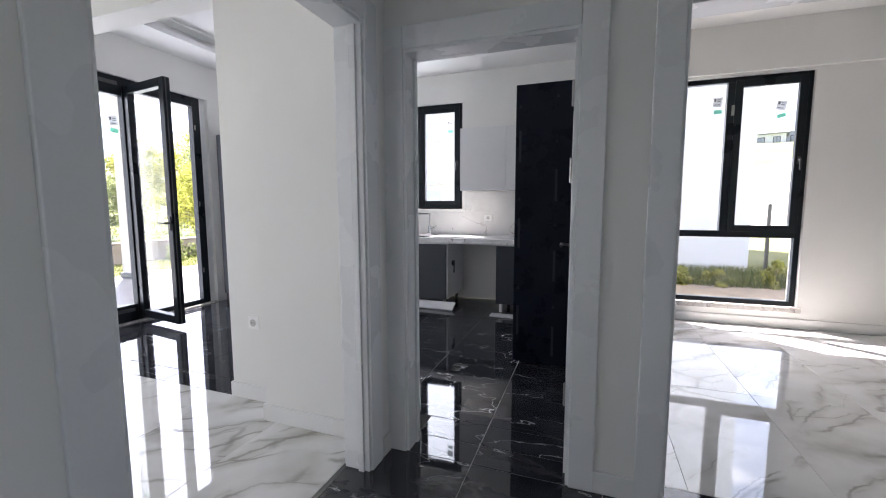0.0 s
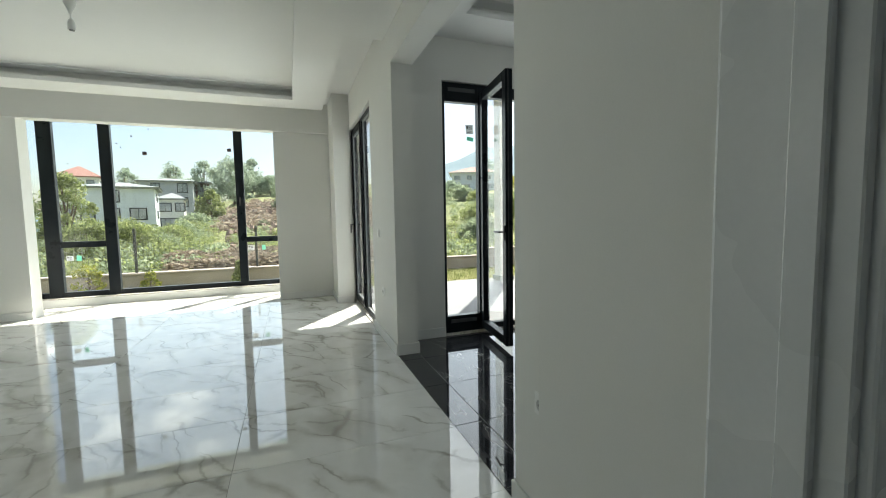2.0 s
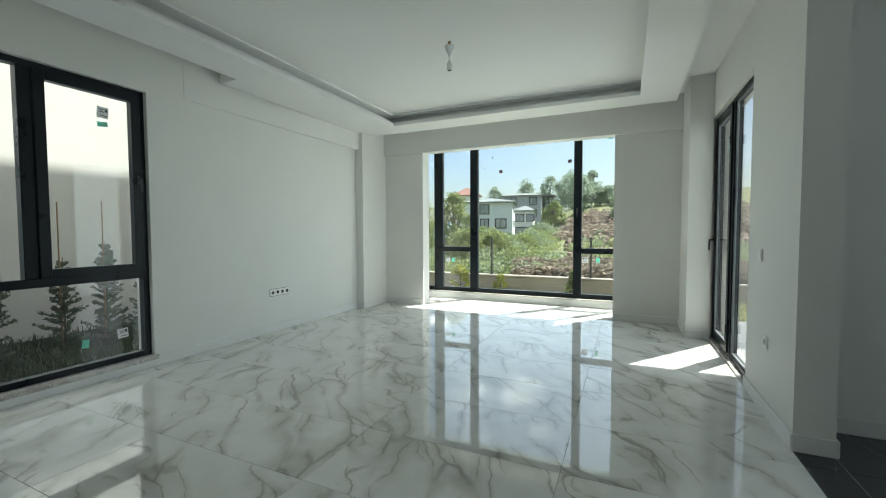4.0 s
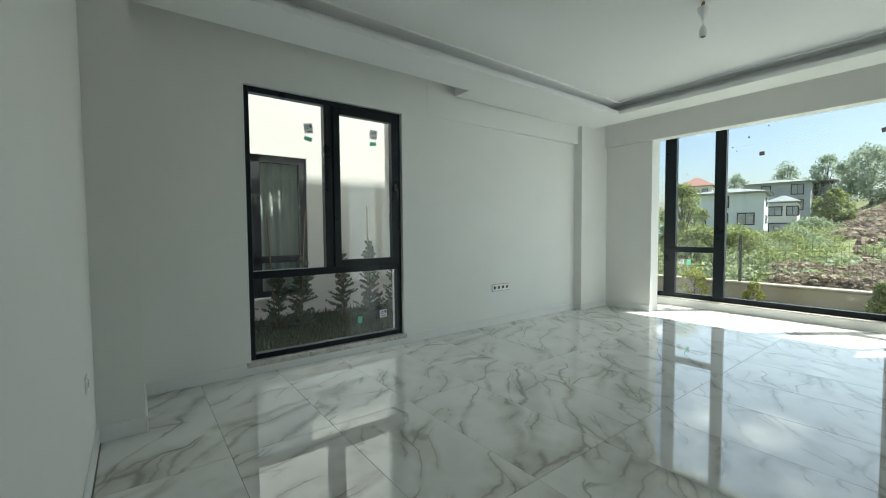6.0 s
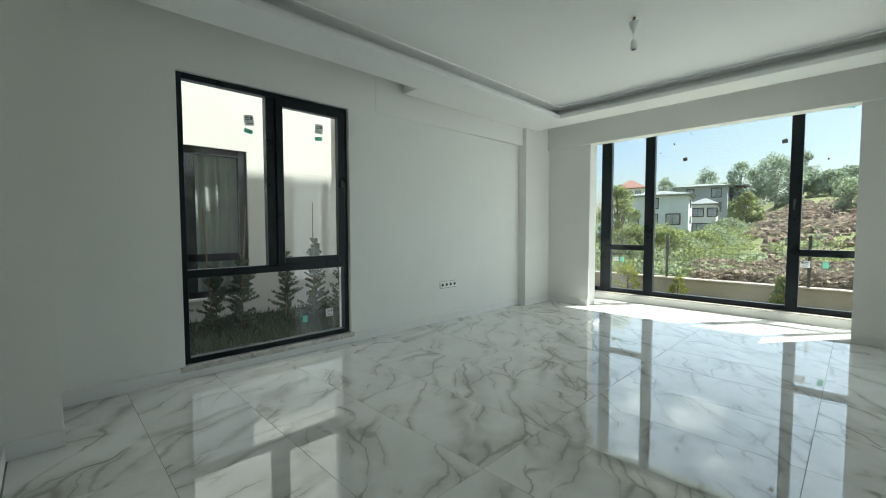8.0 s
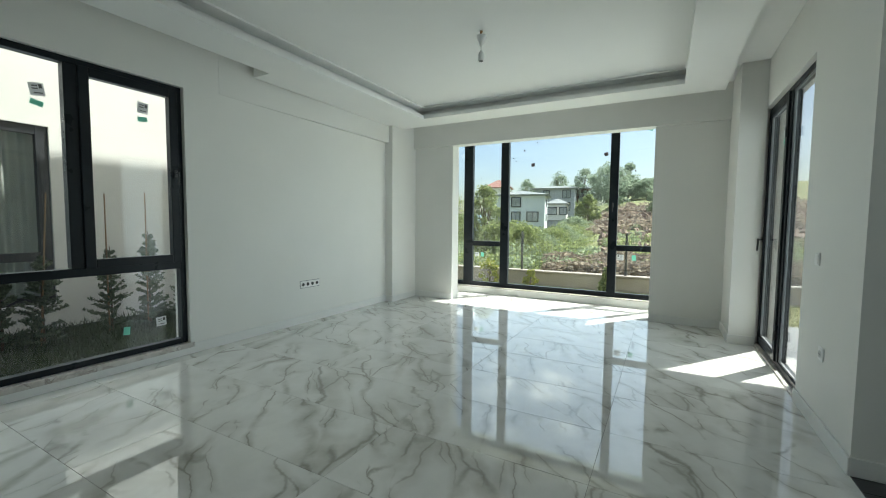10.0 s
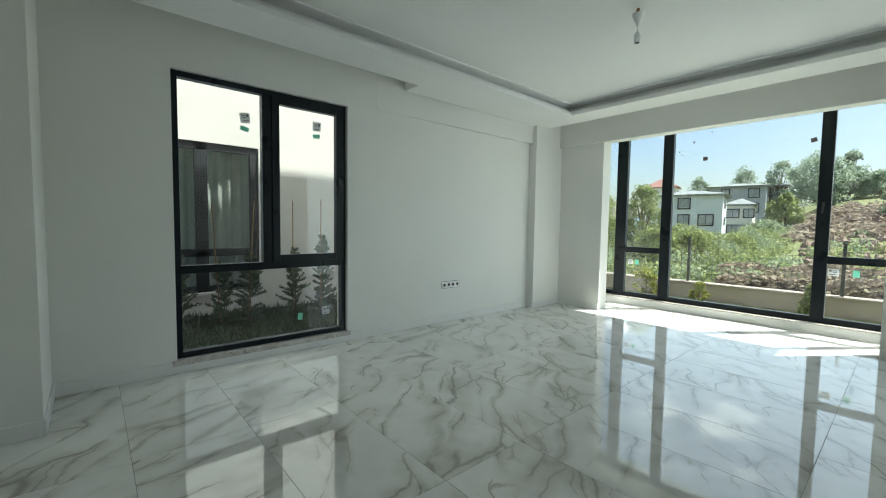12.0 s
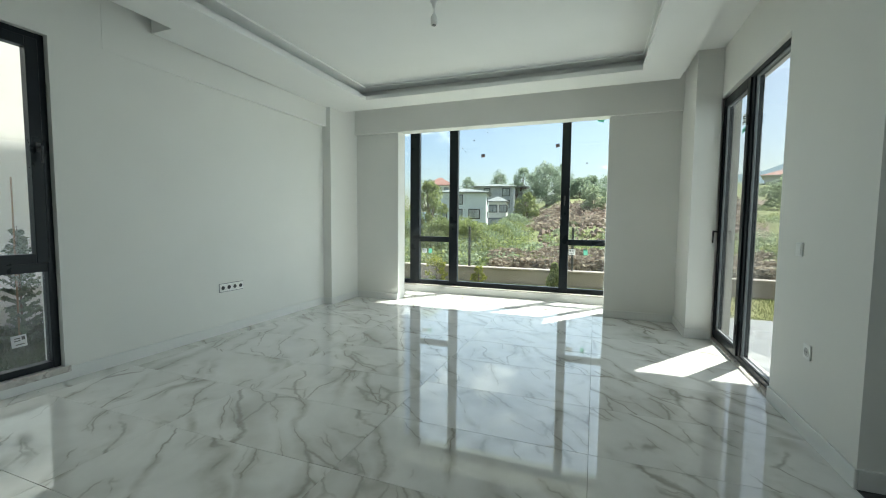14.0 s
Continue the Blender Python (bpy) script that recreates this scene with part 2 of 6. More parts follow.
def glass(name, tint, gloss_rough=0.0, haze=0.0):
    m, n, l, p = nodes_of(name)
    n.remove(p)
    out = n["Material Output"]
    tr = n.new("ShaderNodeBsdfTransparent")
    tr.inputs["Color"].default_value = (*tint, 1)
    gl = n.new("ShaderNodeBsdfGlossy")
    gl.inputs["Roughness"].default_value = gloss_rough
    lw = n.new("ShaderNodeLayerWeight")
    lw.inputs["Blend"].default_value = 0.5
    pw = n.new("ShaderNodeMath")
    pw.operation = "POWER"
    pw.inputs[1].default_value = 5.0
    l.new(lw.outputs["Facing"], pw.inputs[0])
    fr = n.new("ShaderNodeMapRange")
    fr.inputs["To Min"].default_value, fr.inputs["To Max"].default_value = 0.03, 0.85
    l.new(pw.outputs[0], fr.inputs["Value"])
    mx = n.new("ShaderNodeMixShader")
    l.new(fr.outputs[0], mx.inputs[0])
    l.new(tr.outputs[0], mx.inputs[1])
    l.new(gl.outputs[0], mx.inputs[2])
    last = mx.outputs[0]
    if haze:
        df = n.new("ShaderNodeBsdfTranslucent")
        df.inputs["Color"].default_value = (0.8, 0.8, 0.78, 1)
        dust = ramp(n, l, noise_node(n, l, 2.5, 6, 0.65), [(0.4, (0, 0, 0)), (0.8, (haze, haze, haze))])
        m2 = n.new("ShaderNodeMixShader")
        l.new(dust, m2.inputs[0])
        l.new(last, m2.inputs[1])
        l.new(df.outputs[0], m2.inputs[2])
        last = m2.outputs[0]
    l.new(last, out.inputs["Surface"])
    return m


def leafy(name, dark, mid, light, patchy=0.35):
    m, n, l, p = nodes_of(name)
    g = n.new("ShaderNodeNewGeometry")
    col = ramp(n, l, g.outputs["Random Per Island"], [(0.0, dark), (0.5, mid), (1.0, light)])
    big = noise_node(n, l, 0.35, 3)
    mx = n.new("ShaderNodeMixRGB")
    mx.blend_type = "MULTIPLY"
    mx.inputs[0].default_value = patchy
    l.new(col, mx.inputs[1])
    l.new(ramp(n, l, big, [(0.35, (0.55, 0.6, 0.5)), (0.65, (1.0, 1.0, 0.9))]), mx.inputs[2])
    l.new(mx.outputs[0], p.inputs["Base Color"])
    p.inputs["Roughness"].default_value = 0.6
    p.inputs["Specular IOR Level"].default_value = 0.25
    tl = n.new("ShaderNodeBsdfTranslucent")
    l.new(mx.outputs[0], tl.inputs["Color"])
    ms = n.new("ShaderNodeMixShader")
    ms.inputs[0].default_value = 0.58
    l.new(p.outputs[0], ms.inputs[1])
    l.new(tl.outputs[0], ms.inputs[2])
    l.new(ms.outputs[0], n["Material Output"].inputs["Surface"])
    return m


WALL = surface("wall_paint", (0.77, 0.765, 0.73), (0.82, 0.815, 0.78), 0.62, 1.3, 240, 0.12, rough_var=0.06, distance=0.002)
CEIL = surface("ceiling_paint", (0.83, 0.83, 0.81), (0.87, 0.87, 0.85), 0.7, 1.5, 200, 0.08, distance=0.002)
TRIM = surface("trim_lacquer", (0.76, 0.77, 0.77), (0.81, 0.82, 0.82), 0.28, 2.0, 120, 0.04, distance=0.002)
BASE = surface("baseboard_paint", (0.74, 0.74, 0.72), (0.80, 0.80, 0.78), 0.38, 2.0, 90, 0.05)
ALU = surface("anthracite_aluminium", (0.007, 0.010, 0.013), (0.013, 0.017, 0.021), 0.34, 4.0, 160, 0.03, metal=0.0, rough_var=0.1, spec=0.2)
ALU_NEIGHBOUR = surface("neighbour_frame_aluminium", (0.022, 0.025, 0.03), (0.034, 0.037, 0.043), 0.35, 4.0, 160, 0.03)
BEAD = surface("grey_glazing_bead", (0.16, 0.17, 0.18), (0.22, 0.23, 0.24), 0.4, 4.0, 160, 0.03)
ALU_GREY = surface("grey_aluminium", (0.07, 0.075, 0.085), (0.10, 0.105, 0.115), 0.4, 4.0, 160, 0.03)
GLASS = glass("window_glass", (0.955, 0.96, 0.955), 0.0, 0.015)
GLASS_BAY = glass("bay_window_glass", (0.97, 0.985, 0.98), 0.0, 0.016)
TILE_W = branched_marble("white_marble_tile", (0.70, 0.70, 0.675), (0.79, 0.79, 0.765), (0.41, 0.40, 0.355), (0.29, 0.275, 0.235), 38, 0.014, spec=0.85)
TILE_B = marble("black_marble_tile", (0.012, 0.013, 0.017), (0.036, 0.038, 0.044), (0.075, 0.075, 0.08), (0.62, 0.62, 0.60), 0.5, 0.8, 0.0055, 0.025, turn=20, size=1.3, spec=0.75)
GROUT = surface("tile_grout", (0.17, 0.17, 0.16), (0.25, 0.25, 0.24), 0.85, 8, 90, 0.3)
GROUT_B = surface("pale_tile_grout", (0.32, 0.32, 0.31), (0.42, 0.42, 0.41), 0.85, 8, 90, 0.3)
SILL = marble("sill_stone", (0.50, 0.47, 0.44), (0.66, 0.63, 0.60), (0.35, 0.30, 0.28), (0.24, 0.20, 0.18), 0.7, 0.8, 0.03, 0.22, size=4)
WORKTOP = marble("worktop_stone", (0.70, 0.70, 0.68), (0.78, 0.78, 0.76), (0.5, 0.48, 0.45), (0.25, 0.23, 0.21), 0.4, 0.8, 0.010, 0.10, turn=-35, size=1.0, stretch=4.0)
CAB_DARK = surface("anthracite_cabinet_front", (0.022, 0.027, 0.036), (0.032, 0.037, 0.046), 0.45, 3, 150, 0.03)
CAB_WHITE = surface("white_cabinet_front", (0.72, 0.72, 0.72), (0.78, 0.78, 0.78), 0.35, 3, 150, 0.03)
CAB_GREY = surface("grey_cabinet_front", (0.11, 0.12, 0.14), (0.15, 0.16, 0.18), 0.4, 3, 150, 0.03)
FILM = surface("dark_protective_film", (0.004, 0.006, 0.013), (0.008, 0.011, 0.020), 0.3, 6, 90, 0.25, spec=0.15)
FILM_PRINT = surface("film_print", (0.010, 0.014, 0.022), (0.018, 0.022, 0.032), 0.5, 6, 90, 0.0)
CHROME = surface("chrome", (0.7, 0.7, 0.7), (0.8, 0.8, 0.8), 0.1, 5, 90, 0.0, metal=1.0)
STEEL = surface("dull_steel", (0.30, 0.29, 0.27), (0.42, 0.41, 0.39), 0.35, 5, 90, 0.02, metal=1.0)
PLASTIC = surface("white_plastic", (0.86, 0.86, 0.84), (0.90, 0.90, 0.88), 0.3, 6, 200, 0.0)
# white socket plastic greyed: the shade inside the well is in the colour
SOCKET_WELL = surface("shade_grey_plastic", (0.44, 0.44, 0.43), (0.50, 0.50, 0.49), 0.4, 6, 200, 0.0)
PLASTIC_DARK = surface("dark_plastic", (0.03, 0.03, 0.032), (0.05, 0.05, 0.052), 0.4, 6, 200, 0.0)
BRASS = surface("wire_copper", (0.30, 0.17, 0.08), (0.42, 0.25, 0.12), 0.35, 20, 200, 0.0, metal=1.0)
PAPER = leafy("sticker_paper", (0.62, 0.63, 0.63), (0.68, 0.69, 0.69), (0.74, 0.75, 0.75), 0.0)
PAPER_GREEN = leafy("green_sticker_paper", (0.22, 0.55, 0.45), (0.28, 0.62, 0.52), (0.33, 0.67, 0.56), 0.0)
PAPER_DARK = surface("dark_tape", (0.10, 0.08, 0.08), (0.18, 0.12, 0.12), 0.6, 20, 200, 0.0)
INK = surface("label_ink", (0.08, 0.08, 0.08), (0.14, 0.14, 0.14), 0.6, 20, 200, 0.0)
STUCCO = surface("white_facade_render", (0.66, 0.65, 0.62), (0.76, 0.75, 0.72), 0.85, 0.8, 60, 0.35, distance=0.01)
STUCCO_BLUE = surface("pale_facade_render", (0.58, 0.62, 0.66), (0.66, 0.70, 0.74), 0.85, 0.5, 20, 0.2)
STUCCO_GREY = surface("grey_facade_render", (0.34, 0.36, 0.40), (0.42, 0.44, 0.48), 0.85, 0.5, 20, 0.2)
STUCCO_BROWN = surface("brown_facade_render", (0.10, 0.055, 0.045), (0.15, 0.08, 0.065), 0.85, 0.5, 20, 0.2)
ROOF_GREY = surface("grey_roof_sheet", (0.18, 0.20, 0.20), (0.27, 0.29, 0.29), 0.6, 0.6, 12, 0.3)
ROOF_RED = surface("red_roof_tile", (0.25, 0.115, 0.09), (0.35, 0.18, 0.145), 0.8, 0.8, 9, 0.5)
DARKGLASS = surface("far_window_glass", (0.16, 0.18, 0.19), (0.40, 0.43, 0.44), 0.08, 0.8, 9, 0.0)
PALEGLASS = surface("frosted_window_glass", (0.42, 0.55, 0.55), (0.52, 0.64, 0.64), 0.15, 0.8, 9, 0.0)
CONCRETE = surface("cast_concrete", (0.29, 0.25, 0.225), (0.41, 0.365, 0.335), 0.85, 1.2, 40, 0.5, distance=0.01)
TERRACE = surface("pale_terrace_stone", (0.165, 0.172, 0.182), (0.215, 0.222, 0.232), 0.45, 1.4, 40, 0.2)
BARK = surface("bark", (0.09, 0.065, 0.045), (0.17, 0.13, 0.09), 0.9, 5, 40, 0.7, distance=0.02)
BAMBOO = surface("garden_stake", (0.22, 0.14, 0.08), (0.34, 0.23, 0.13), 0.7, 8, 60, 0.2)
WIRE = surface("fence_steel", (0.05, 0.055, 0.055), (0.09, 0.095, 0.095), 0.45, 8, 60, 0.0, metal=0.6)
CURTAIN = surface("net_curtain", (0.40, 0.44, 0.41), (0.56, 0.59, 0.55), 0.9, 3, 80, 0.2)
LEAF = leafy("broad_leaf", (0.20, 0.25, 0.16), (0.32, 0.385, 0.25), (0.46, 0.52, 0.37))
# copy of the leaf for far trees, paled so its colour holds the haze
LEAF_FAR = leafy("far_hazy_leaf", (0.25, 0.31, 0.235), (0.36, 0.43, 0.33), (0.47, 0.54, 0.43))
LEAF_B = leafy("bright_leaf", (0.16, 0.20, 0.085), (0.29, 0.34, 0.14), (0.45, 0.48, 0.23))
LEAF_Y = leafy("yellow_leaf", (0.20, 0.24, 0.05), (0.36, 0.37, 0.08), (0.52, 0.49, 0.13))
NEEDLE = leafy("spruce_needle", (0.09, 0.125, 0.09), (0.16, 0.20, 0.145), (0.26, 0.30, 0.21))
# grass of the narrow garden, darkened: the shade there is in its colour
SHADE_GRASS = leafy("shade_tinted_grass", (0.035, 0.052, 0.03), (0.06, 0.082, 0.045), (0.10, 0.125, 0.07))
DRY = leafy("dry_brushwood", (0.16, 0.12, 0.095), (0.29, 0.235, 0.19), (0.46, 0.40, 0.33))
GRASS_BLADE = leafy("grass_blade", (0.06, 0.10, 0.02), (0.12, 0.16, 0.04), (0.24, 0.24, 0.08))
CLOD = surface("dry_earth_clod", (0.16, 0.11, 0.085), (0.33, 0.25, 0.20), 0.95, 2.0, 30, 0.6)


def ground_material(name, stops, fine_stops):
    m, n, l, p = nodes_of(name)
    a = ramp(n, l, noise_node(n, l, 0.12, 6, 0.62), stops)
    b = ramp(n, l, noise_node(n, l, 2.3, 5, 0.7), fine_stops)
    mx = n.new("ShaderNodeMixRGB")
    mx.blend_type = "MULTIPLY"
    mx.inputs[0].default_value = 0.8
    l.new(a, mx.inputs[1])
    l.new(b, mx.inputs[2])
    l.new(mx.outputs[0], p.inputs["Base Color"])
    p.inputs["Roughness"].default_value = 0.95
    bp = n.new("ShaderNodeBump")
    bp.inputs["Strength"].default_value, bp.inputs["Distance"].default_value = 0.8, 0.12
    l.new(noise_node(n, l, 5.0, 6, 0.7), bp.inputs["Height"])
    l.new(bp.outputs[0], p.inputs["Normal"])
    return m


MEADOW = ground_material("rough_meadow", [(0.35, (0.15, 0.18, 0.065)), (0.55, (0.23, 0.25, 0.10)), (0.7, (0.33, 0.28, 0.16))], [(0.3, (0.5, 0.5, 0.45)), (0.7, (1, 1, 1))])
PLOUGHED = ground_material("ploughed_earth", [(0.35, (0.22, 0.155, 0.12)), (0.55, (0.30, 0.22, 0.175)), (0.75, (0.30, 0.28, 0.14))], [(0.3, (0.35, 0.33, 0.32)), (0.7, (1, 1, 1))])
LAWN = ground_material("dry_lawn", [(0.35, (0.16, 0.19, 0.05)), (0.6, (0.26, 0.25, 0.09)), (0.8, (0.36, 0.30, 0.16))], [(0.3, (0.6, 0.6, 0.55)), (0.7, (1, 1, 1))])
SAND = ground_material("sandy_soil", [(0.35, (0.34, 0.27, 0.19)), (0.6, (0.42, 0.34, 0.25)), (0.8, (0.40, 0.36, 0.22))], [(0.3, (0.7, 0.7, 0.68)), (0.7, (1, 1, 1))])
# darkened turf colour that carries the shade of the narrow garden
TURF = ground_material("shade_tinted_turf", [(0.35, (0.04, 0.055, 0.03)), (0.6, (0.055, 0.07, 0.04)), (0.8, (0.075, 0.075, 0.05))], [(0.3, (0.5, 0.5, 0.45)), (0.7, (1, 1, 1))])
# distance haze over the woods is put into the colour as blue
MOUNTAIN = ground_material("far_haze_tinted_slope", [(0.35, (0.085, 0.15, 0.18)), (0.6, (0.12, 0.19, 0.225)), (0.8, (0.16, 0.23, 0.26))], [(0.3, (0.8, 0.8, 0.8)), (0.7, (1, 1, 1))])


# ---- mesh helpers ----
def box(bm, x0, x1, y0, y1, z0, z1, bevel=0.0, seg=1):
    m = Matrix.Translation(((x0 + x1) / 2, (y0 + y1) / 2, (z0 + z1) / 2)) @ Matrix.Diagonal((x1 - x0, y1 - y0, z1 - z0, 1))
    made = bmesh.ops.create_cube(bm, size=1, matrix=m)
    if bevel:
        edges = list({e for v in made["verts"] for e in v.link_edges})
        bmesh.ops.bevel(bm, geom=edges, offset=bevel, segments=seg, affect="EDGES", profile=0.5, clamp_overlap=True)
    return bm


def slab(axis, u0, u1, z0, z1, d0, d1, bevel=0.0, bm=None, seg=1):
    """A box on a wall: u runs along the wall, d through it."""
    bm = bm or bmesh.new()
    if axis == "x":
        return box(bm, d0, d1, u0, u1, z0, z1, bevel, seg)
    return box(bm, u0, u1, d0, d1, z0, z1, bevel, seg)


def rod(bm, a, b, r0, r1=None, seg=10):
    a, b = Vector(a), Vector(b)
    q = (b - a).to_track_quat("Z", "Y").to_matrix().to_4x4()
    bmesh.ops.create_cone(bm, cap_ends=True, segments=seg, radius1=r0, radius2=r0 if r1 is None else r1, depth=(b - a).length,
                          matrix=Matrix.Translation((a + b) / 2) @ q)
    return bm


def lathe(bm, centre, profile, seg=20):
    """Turns (radius, height) pairs round a vertical axis."""
    rings = []
    for r, h in profile:
        rings.append([bm.verts.new((centre[0] + r * math.cos(2 * math.pi * i / seg), centre[1] + r * math.sin(2 * math.pi * i / seg), centre[2] + h)) for i in range(seg)])
    for a, b in zip(rings, rings[1:]):
        for i in range(seg):
            bm.faces.new((a[i], a[(i + 1) % seg], b[(i + 1) % seg], b[i]))
    bm.faces.new(list(reversed(rings[0])))
    bm.faces.new(rings[-1])
    return bm


def thing(name, at, label, category, group="", kind=""):
    ob = new(name)
    ob.location = at
    ob.empty_display_size = 0.1
    return tagged(ob, label, category, group, kind)


def origin_of(ob):
    v = Vector((0, 0, 0))
    while ob is not None:
        v = v + ob.location
        ob = ob.parent
    return v


def mesh_from(name, bm, material, smooth=False):
    me = bpy.data.meshes.new(name)
    bmesh.ops.recalc_face_normals(bm, faces=bm.faces)
    bm.to_mesh(me)
    bm.free()
    me.materials.append(material)
    if smooth:
        me.shade_smooth()
    return me


def part(name, bm, material, parent, label="", smooth=False):
    """Links a bmesh, built in world places, as one mesh object under a thing or a part."""
    shift = origin_of(parent)
    bmesh.ops.translate(bm, verts=bm.verts, vec=-shift)
    ob = new(name, mesh_from(name, bm, material, smooth))
    ob.parent = parent
    return tagged(ob, label)


def structure(name, bm, material, label="", category="", smooth=False):
    ob = new(name, mesh_from(name, bm, material, smooth))
    return tagged(ob, label, category, "", "structure")


def single(name, bm, material, at, label, category, group="", smooth=False, kind=""):
    bmesh.ops.translate(bm, verts=bm.verts, vec=-Vector(at))
    ob = new(name, mesh_from(name, bm, material, smooth))
    ob.location = at
    return tagged(ob, label, category, group, kind)


def pane(name, bm, parent, material):
    ob = part(name, bm, material, parent)
    ob.visible_shadow = False
    return ob


def wall(name, axis, d0, d1, u0, u1, z1, openings, material, label, z0=0.0):
    """A wall along u with openings (u0, u1, z0, z1) cut through it."""
    bm = bmesh.new()
    at = u0
    for a, b, low, high in sorted(openings):
        if a > at:
            slab(axis, at, a, z0, z1, d0, d1, bm=bm)
        if low > z0:
            slab(axis, a, b, z0, low, d0, d1, bm=bm)
        if high < z1:
            slab(axis, a, b, high, z1, d0, d1, bm=bm)
        at = b
    if at < u1:
        slab(axis, at, u1, z0, z1, d0, d1, bm=bm)
    return structure(name, bm, material, label, "wall")


# ---- structure ----
H = 3.2           # wall head
HL = 3.045         # living room and hall ceiling
FLOOR_W = (-7.1, -0.33, -3.2, 1.758)

wall("wall_south", "y", -3.45, -3.2, -7.05, -0.2, H, [(-2.945, -1.345, 0.06, 2.565)], WALL, "matt off-white plastered living room wall")
wall("wall_west", "x", -7.05, -6.82, -3.2, 1.95, H, [(-2.32, 0.70, 0.0, 2.62)], WALL, "off-white plastered wall round the bay window")
wall("wall_north", "y", 1.758, 1.95, -6.82, -1.46, H, [(-6.2, -4.55, 0.0, 2.545), (-3.516, -1.46, 0.0, 2.58)], WALL, "off-white wall with the glazed door and the kitchen opening")
bm = bmesh.new()
box(bm, -1.46, -1.02, 1.758, 1.95, 0, H)
box(bm, -1.02, -0.33, 1.58, 1.95, 0, H)
structure("wall_passage", bm, WALL, "off-white plastered wall beside the kitchen opening", "wall")
wall("wall_hall_west", "x", -0.33, -0.20, -3.2, 1.58, H, [(0.312, 1.385, 0.0, 2.06)], WALL, "off-white partition between hall and living room")
wall("wall_hall_north", "y", 1.58, 1.72, -0.33, 2.3, H, [(-0.115, 0.705, 0.0, 2.00), (1.055, 1.925, 0.0, 2.03)], WALL, "grey-white hall wall with two door openings")
wall("wall_kitchen_west", "x", -4.15, -3.9, 1.95, 5.35, H, [(2.37, 3.78, 0.0, 2.615)], WALL, "off-white kitchen wall with the terrace door")
wall("wall_kitchen_north", "y", 5.12, 5.35, -3.9, 0.82, H, [(-2.16, -0.90, 1.23, 2.645)], WALL, "off-white kitchen window wall")
wall("wall_kitchen_east", "x", 0.82, 0.96, 1.72, 5.35, H, [], WALL, "off-white partition between kitchen and bedroom")
wall("wall_bedroom_north", "y", 4.85, 5.1, 0.96, 4.4, H, [(1.28, 2.775, 0.20, 2.585)], WALL, "cream-white bedroom window wall")
wall("wall_bedroom_east", "x", 4.4, 4.65, 1.58, 5.1, H, [], WALL, "cream-white bedroom wall")
wall("wall_bedroom_south", "y", 1.58, 1.72, 2.3, 4.4, H, [], WALL, "cream-white bedroom wall")
# this wall's opening is made up and unseen; it lets light into the hall
wall("wall_hall_east", "x", 2.3, 2.45, -1.75, 1.58, H, [(-1.5, -0.5, 0.0, 2.1)], WALL, "grey-white hall wall with an unseen opening added to let light in")
wall("wall_hall_south", "y", -1.75, -1.6, -0.2, 2.3, H, [], WALL, "grey-white hall wall")

# pillars and beams that stand proud of the walls
bm = bmesh.new()
box(bm, -6.82, -6.12, -3.2, -3.06, 0, H)
structure("pillar_southwest", bm, WALL, "off-white plastered pillar in the corner", "pillar")
bm = bmesh.new()
box(bm, -6.82, -6.13, 1.52, 1.758, 0, H)
structure("pillar_northwest", bm, WALL, "off-white plastered pillar beside the glazed door", "pillar")
bm = bmesh.new()
box(bm, -0.57, -0.33, -3.2, -2.5, 0, H)
structure("pillar_southeast", bm, WALL, "off-white plastered pillar in the corner", "pillar")
bm = bmesh.new()
box(bm, -6.82, -6.76, -3.06, 1.52, 2.60, H)
structure("beam_west", bm, WALL, "off-white plastered beam over the bay window", "beam")
bm = bmesh.new()
v = [bm.verts.new(p) for p in ((-6.12, -3.2, 2.6), (-3.3, -3.2, 2.6), (-3.3, -3.197, 2.6), (-6.12, -3.13, 2.6),
                               (-6.12, -3.2, H), (-3.3, -3.2, H), (-3.3, -3.197, H), (-6.12, -3.13, H))]
for f in ((0, 1, 2, 3), (7, 6, 5, 4), (0, 4, 5, 1), (1, 5, 6, 2), (2, 6, 7, 3), (3, 7, 4, 0)):
    bm.faces.new([v[i] for i in f])
structure("beam_south", bm, WALL, "off-white plastered beam along the wall head", "beam")

bm = bmesh.new()
box(bm, 0.96, 4.4, 4.80, 4.85, 2.61, H)
structure("beam_bedroom", bm, WALL, "cream-white plastered beam over the bedroom window", "beam")


def ring(bm, x0, x1, y0, y1, ix0, ix1, iy0, iy1, z0, z1):
    box(bm, x0, ix0, y0, y1, z0, z1)
    box(bm, ix1, x1, y0, y1, z0, z1)
    box(bm, ix0, ix1, y0, iy0, z0, z1)
    box(bm, ix0, ix1, iy1, y1, z0, z1)


def ceiling(name, x0, x1, y0, y1, label, z=H):
    bm = bmesh.new()
    box(bm, x0, x1, y0, y1, z, H + 0.2)
    return structure(name, bm, CEIL, label, "ceiling")


ceiling("ceiling_living", -6.76, -0.33, -3.19, 1.757, "flat white living room ceiling", HL)
ceiling("ceiling_kitchen", -4.15, 0.96, 1.95, 5.35, "flat white kitchen ceiling")
ceiling("ceiling_bedroom", 0.96, 4.65, 1.72, 5.1, "flat white bedroom ceiling")
ceiling("ceiling_hall", -0.2, 2.3, -1.6, 1.58, "flat white hall ceiling", HL)

